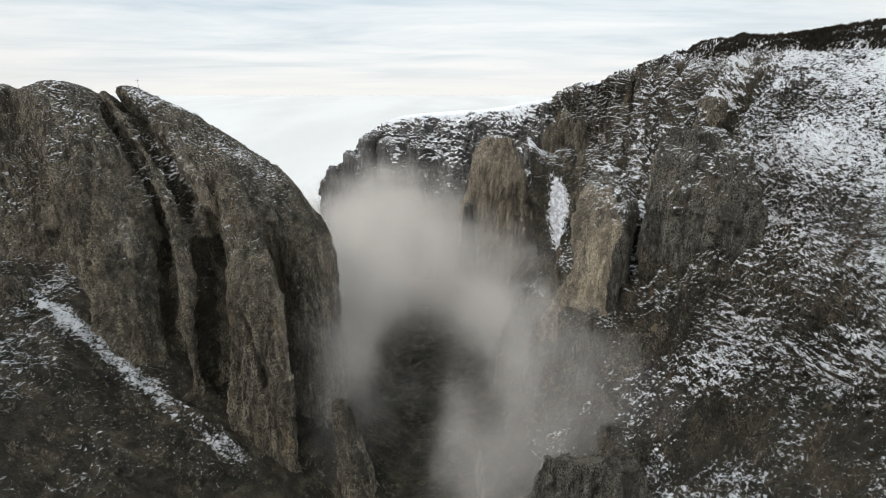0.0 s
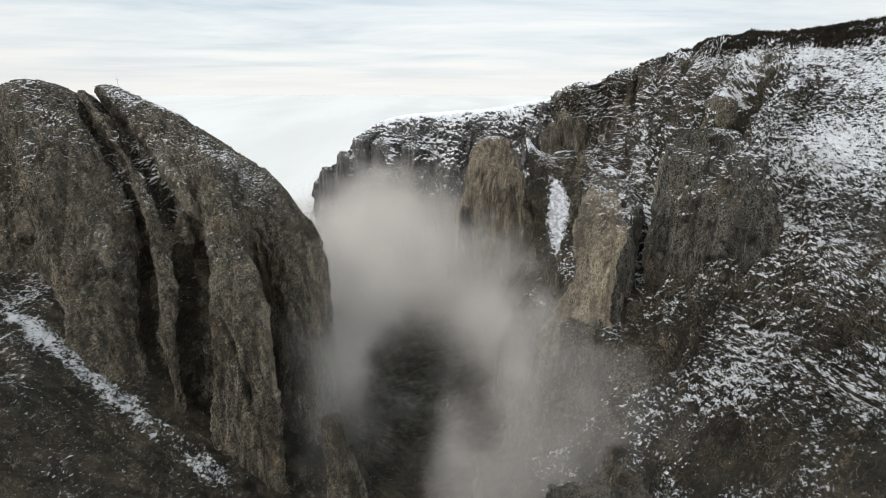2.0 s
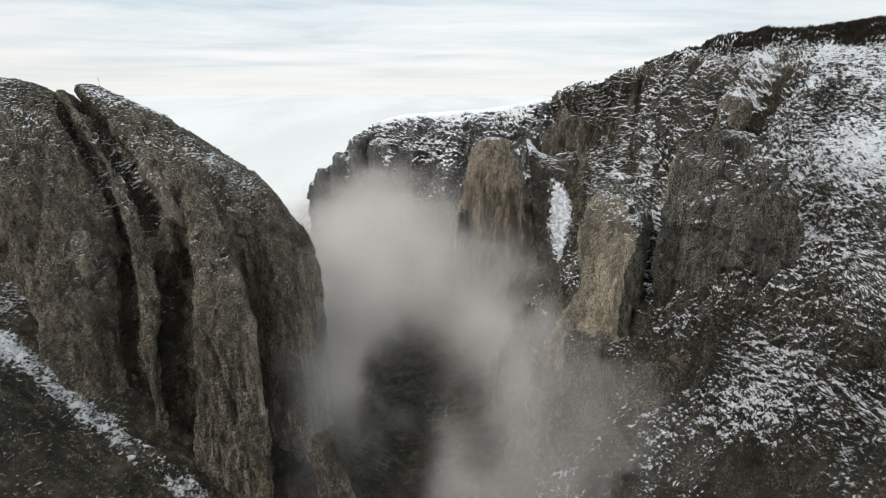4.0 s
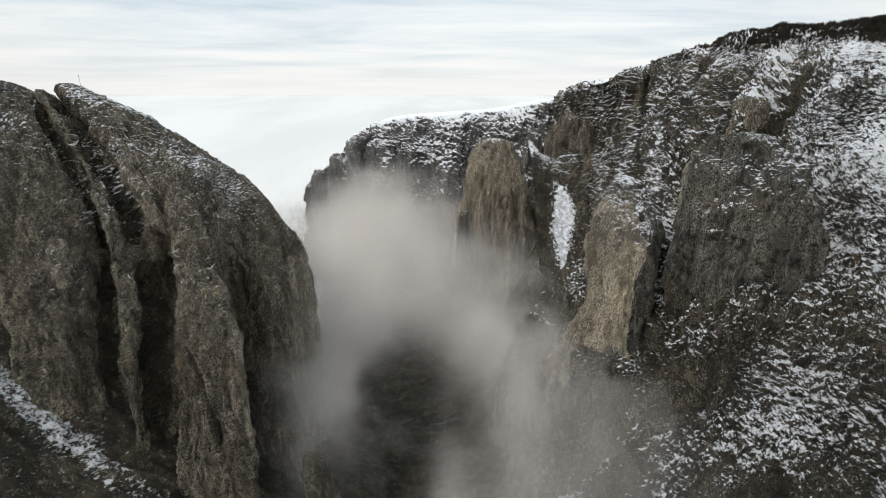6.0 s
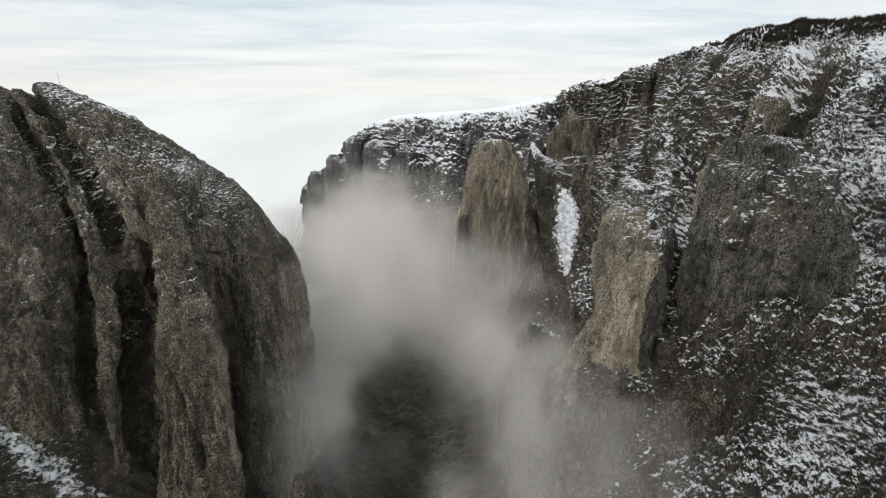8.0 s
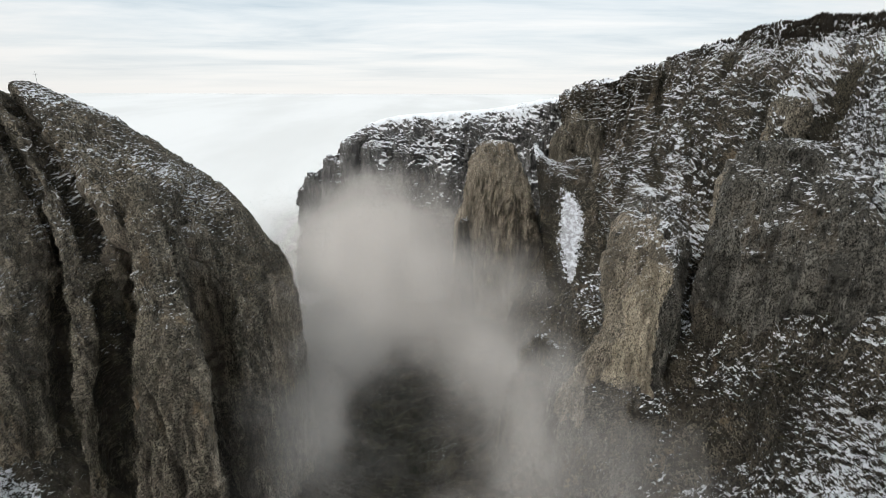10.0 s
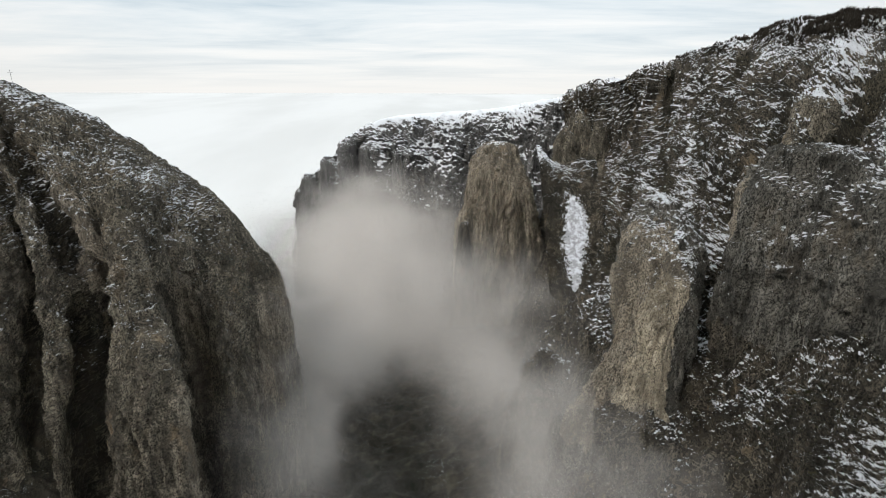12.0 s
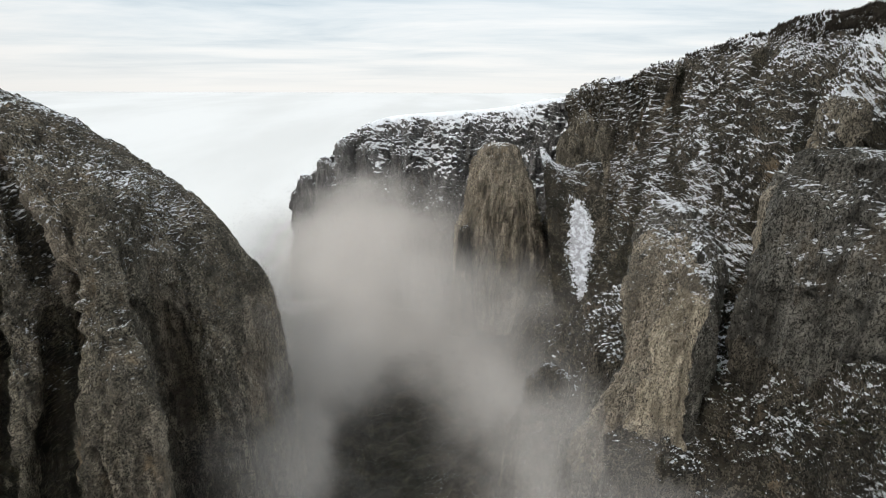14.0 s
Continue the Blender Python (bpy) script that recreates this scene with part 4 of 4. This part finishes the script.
def snow_chute():
    """A steep gully that rises between the tall spire and the wall, filled with snow."""
    line = np.array([(146, 570, 40), (146, 588, 70), (145, 602, 92), (141, 638, 160), (138, 660, 186), (136, 680, 200)], float)
    c = catmull(line, even(np.stack([line, line], 1), 260, 0))[:205]
    w = np.linspace(-30, 30, 110)
    P = np.repeat(c[:, None], 110, 1)
    P[..., 0] += w[None]
    P[..., 2] += 17 * (np.abs(w) / 26)[None] ** 1.6
    P[..., 1] += .25 * np.abs(w)[None]
    edge = fbm(scaled(P, .06, .06, .06, 3), 3)
    P[..., 2] += 3.5 * fbm(scaled(P, .09, .09, .09, 8), 5, .65) + .35 * np.abs(w)[None] * fbm(scaled(P, .06, .06, .03, 4), 2)
    ob = link_mesh("snow_chute", P.reshape(-1, 3), grid_faces(205, 110), ROCK_SNOWY)
    ob.data.materials.append(SNOW)
    f = np.linspace(0, .76, 260)[:205, None]
    frayed = 6 * edge + 16 * fbm(scaled(P, .25, .25, .25, 6), 4, .85)
    right = 5 + 11 * np.exp(-((f - .34) / .09) ** 2) - 20 * np.clip((f - .44) / .2, 0, 1)
    left = 5 + 6 * np.exp(-((f - .28) / .12) ** 2) - 20 * np.clip((f - .42) / .2, 0, 1)
    snowy = np.abs(w)[None] < np.where(w[None] > 0, right, left) + frayed
    ob.data.polygons.foreach_set("material_index", snowy[:-1, :-1].astype(np.int32).ravel())
    tagged(ob, "steep snow-filled gully between dark rock walls", "snow")


snow_chute()


def blades(rng, count, width, spread, rise):
    """count thin triangles that rise and spread from one root: (count, 3, 3), for a plant one metre high."""
    az = rng.uniform(0, 2 * math.pi, count)
    out = rng.uniform(.15, 1.0, count) * spread
    top = np.stack([np.cos(az) * out, np.sin(az) * out, rng.uniform(.45, 1.0, count) * rise], -1)
    root = top * rng.uniform(0, .45, (count, 1)) * np.array((1, 1, .7))
    side = np.stack([-np.sin(az), np.cos(az), rng.uniform(-.6, .6, count)], -1) * width * rng.uniform(.6, 1.4, (count, 1))
    return np.stack([root - side, root + side, top], 1)


def scatter(name, grid, weight, count, size, per, width, spread, rise, mat, label, seed):
    """Many small plants on a sheet, chosen by weight, joined into one mesh."""
    rng = np.random.RandomState(seed)
    flat, w = grid.reshape(-1, 3), weight.ravel().astype(float)
    pick = rng.choice(len(flat), count, p=w / w.sum())
    at = flat[pick] + rng.normal(0, .5, (count, 3)) * np.array((1, 1, .2))
    kinds = np.stack([blades(rng, per, width, spread, rise) for _ in range(24)])
    T = kinds[rng.randint(0, 24, count)] * rng.uniform(size[0], size[1], (count, 1, 1, 1)) + at[:, None, None, :]
    T[..., 2] -= .25
    V = T.reshape(-1, 3)
    ob = link_mesh(name, V, np.arange(len(V)).reshape(-1, 3), mat)
    return tagged(ob, label, "scrub", kind="stuff")


def upness(P):
    n = normals(P)
    return np.abs(n[..., 2])


def plant():
    P = GRIDS["wall"]
    up = upness(P)
    clump = fbm(scaled(P, .02, .02, .02, 3), 3)
    hid = np.ones(P.shape[:2])
    hid[:, -40:] = 0
    w = np.clip(up - .22, 0, .5) * np.clip(clump + .28, .02, 1) * hid * (P[..., 2] > -20) * (P[..., 1] > 150)
    scatter("scrub", P, w, 8000, (.8, 2.2), 14, .14, .9, .75, TUFT, "dark low scrub on the ledges of the gorge wall", 1)
    rim = ((P[..., 2] > 279) | ((P[..., 1] > 600) & (P[..., 2] > 244))) & (up > .55) & (P[..., 0] < 420) & (P[..., 1] > 200)
    scatter("rim_brush", P, rim * hid * np.clip(clump + .5, .05, 1) * np.where((P[..., 1] < 560) & (P[..., 0] > 236), 3.0, .6), 5200, (1.3, 4.0), 30, .04, .5, 1.0, TWIG, "leafless brush along the rim of the gorge", 2)
    crown = (P[..., 2] > 285) & (P[..., 1] < 480) & (P[..., 0] > 245) & (P[..., 0] < 420) & (P[..., 1] > 200) & (up > .4)
    scatter("rim_thicket", P, crown * hid * np.clip(clump + .5, .05, 1), 3200, (2.0, 4.5), 30, .045, .6, 1.0, TWIG, "dense dark thicket on the plateau edge", 22)
    P = GRIDS["massif"]
    up = upness(P)
    clump = fbm(scaled(P, .025, .025, .025, 8), 3)
    hid = np.ones(P.shape[:2])
    hid[:, -50:] = 0
    w = np.clip(up - .42, 0, .5) * np.clip(clump + .2, .02, 1) * hid * (P[..., 2] > -20) * (P[..., 0] > -460)
    scatter("scrub", P, w, 3500, (.6, 1.6), 12, .14, .9, .7, TUFT, "dark low scrub on the massif's ledges", 3)
    P = GRIDS["far"]
    up = upness(P)
    hid = np.ones(P.shape[:2])
    hid[:, -40:] = 0
    clump = fbm(scaled(P, .015, .015, .02, 5), 3)
    scatter("scrub", P, np.clip(up - .2, 0, .6) * np.clip(clump + .3, .02, 1) * hid * (P[..., 2] > 40) * (crest_fade(P, 12) < .1), 1500, (1.0, 2.6), 12, .08, .7, .9, TWIG, "leafless scrub on the far cliff", 4)
    P = GRIDS["ground"]
    clump = fbm(scaled(P, .02, .02, .02, 11), 3)
    near = (P[..., 1] > 120) & (P[..., 1] < 420) & (np.abs(P[..., 0]) < 420) & (np.abs(P[..., 0]) > 60)
    scatter("scrub", P, near * np.clip(clump + .25, .02, 1), 8000, (.6, 1.8), 12, .10, .8, .8, TWIG, "leafless scrub on the talus slopes", 5)


plant()


# ---- single shrubs and bare trees ----
def twig_mesh(name, seed, count, width, spread, rise):
    rng = np.random.RandomState(seed)
    T = blades(rng, count, width, spread, rise)
    V = T.reshape(-1, 3)
    return V, np.arange(len(V)).reshape(-1, 3)


def bare_tree(seed):
    """A small leafless tree one metre high: a tapered trunk, limbs and a crown of fine twigs."""
    rng = np.random.RandomState(seed)
    root = new("bare_tree")
    ring = np.linspace(0, 2 * math.pi, 6, endpoint=False)

    def limb(a, b, r0, r1, verts, faces):
        a, b = np.array(a, float), np.array(b, float)
        w = (b - a) / np.linalg.norm(b - a)
        e = np.cross(w, (.3, .9, .2))
        e /= np.linalg.norm(e)
        f = np.cross(w, e)
        k = len(verts)
        for c, r in ((a, r0), (b, r1)):
            verts += [tuple(c + r * (math.cos(t) * e + math.sin(t) * f)) for t in ring]
        faces += [(k + i, k + (i + 1) % 6, k + 6 + (i + 1) % 6, k + 6 + i) for i in range(6)]

    v, f = [], []
    limb((0, 0, -.06), (.02, .01, .45), .035, .022, v, f)
    limb((.02, .01, .45), (.0, .03, .8), .022, .008, v, f)
    tips = []
    for k in range(7):
        az, h = k * 2.4 + seed, .25 + .07 * k
        tip = (math.cos(az) * .32, math.sin(az) * .32, h + .3)
        limb((.01, .01, h), tip, .014, .004, v, f)
        tips.append(tip)
    link_mesh("trunk", np.array(v), np.array(f), TWIG, root)
    T = blades(rng, 90, .008, .30, .5).reshape(-1, 3)
    base = np.repeat(np.array(tips)[rng.randint(0, 7, 90)] - np.array((0, 0, .22)), 3, axis=0)
    V = T + base
    link_mesh("crown", V, np.arange(len(V)).reshape(-1, 3), TWIG, root)
    return tagged(root, "small leafless tree standing on the gorge rim", "tree", "trees along the rim")


def shrub(seed):
    v, f = twig_mesh("shrub", seed, 70, .035, .75, .9)
    ob = link_mesh("shrub", v, f, TWIG)
    return tagged(ob, "dark leafless shrub standing in snow", "shrub", "shrubs on the snowy slope")


def place_singles():
    rng = np.random.RandomState(12)
    P = GRIDS["wall"]
    up = upness(P)
    flat = P.reshape(-1, 3)
    rim = ((P[..., 2] > 276) & (P[..., 0] < 400) & (P[..., 1] > 330) & (P[..., 1] < 620) & (up > .5)).ravel()
    rim &= (np.arange(len(flat)) % P.shape[1]) < P.shape[1] - 45
    trees = [bare_tree(k) for k in range(3)]
    for k, i in enumerate(rng.choice(np.flatnonzero(rim), 45)):
        m = Matrix.Translation(flat[i].tolist()) @ Matrix.Rotation(rng.uniform(0, 6.28), 4, "Z")
        size = rng.uniform(3.5, 6.5)
        ob = trees[k] if k < 3 else copy_thing(trees[k % 3], m)
        ob.matrix_basis = m @ Matrix.Diagonal((size, size, size, 1))
    field = ((P[..., 2] > 175) & (P[..., 2] < 275) & (P[..., 0] > 222) & (P[..., 1] < 385) & (P[..., 1] > 180)).ravel()
    shrubs = [shrub(40 + k) for k in range(4)]
    spots = np.flatnonzero(field)
    spots = spots[fbm(scaled(flat[spots], .03, .03, .03, 2), 2) > .02]
    for k, i in enumerate(rng.choice(spots, 130)):
        m = Matrix.Translation((flat[i] - np.array((0, 0, .2))).tolist()) @ Matrix.Rotation(rng.uniform(0, 6.28), 4, "Z")
        size = rng.uniform(1.4, 3.6)
        ob = shrubs[k] if k < 4 else copy_thing(shrubs[k % 4], m)
        ob.matrix_basis = m @ Matrix.Diagonal((size, size, size, 1))


place_singles()


# ---- summit cross ----
STEEL = material("weathered_steel")[0]
STEEL.node_tree.nodes["Principled BSDF"].inputs["Base Color"].default_value = (.30, .30, .31, 1)
STEEL.node_tree.nodes["Principled BSDF"].inputs["Metallic"].default_value = .6
STEEL.node_tree.nodes["Principled BSDF"].inputs["Roughness"].default_value = .55


def bar(name, size, at, parent, mat):
    bm = bmesh.new()
    bmesh.ops.create_cube(bm, size=1.0)
    bmesh.ops.scale(bm, vec=size, verts=bm.verts)
    bmesh.ops.bevel(bm, geom=bm.edges[:], offset=min(size) * .15, segments=1, affect="EDGES")
    bmesh.ops.translate(bm, vec=at, verts=bm.verts)
    me = bpy.data.meshes.new(name)
    bm.to_mesh(me)
    bm.free()
    me.materials.append(mat)
    ob = new(name, me)
    ob.parent = parent
    return ob


cross = new("summit_cross")
summit = GRIDS["massif"].reshape(-1, 3)
summit = summit[np.hypot(summit[:, 0] + 287, summit[:, 1] - 489) < 2.5]
cross.location = (-287, 489, float(summit[:, 2].max()) - .3)
bar("post", (.2, .2, 9), (0, 0, 4.5), cross, STEEL)
bar("crossbar", (3.6, .18, .18), (0, 0, 7.0), cross, STEEL)
bar("footing", (1.4, 1.4, .8), (0, 0, .1), cross, STEEL)
tagged(cross, "slender grey metal cross on the rocky summit", "cross")
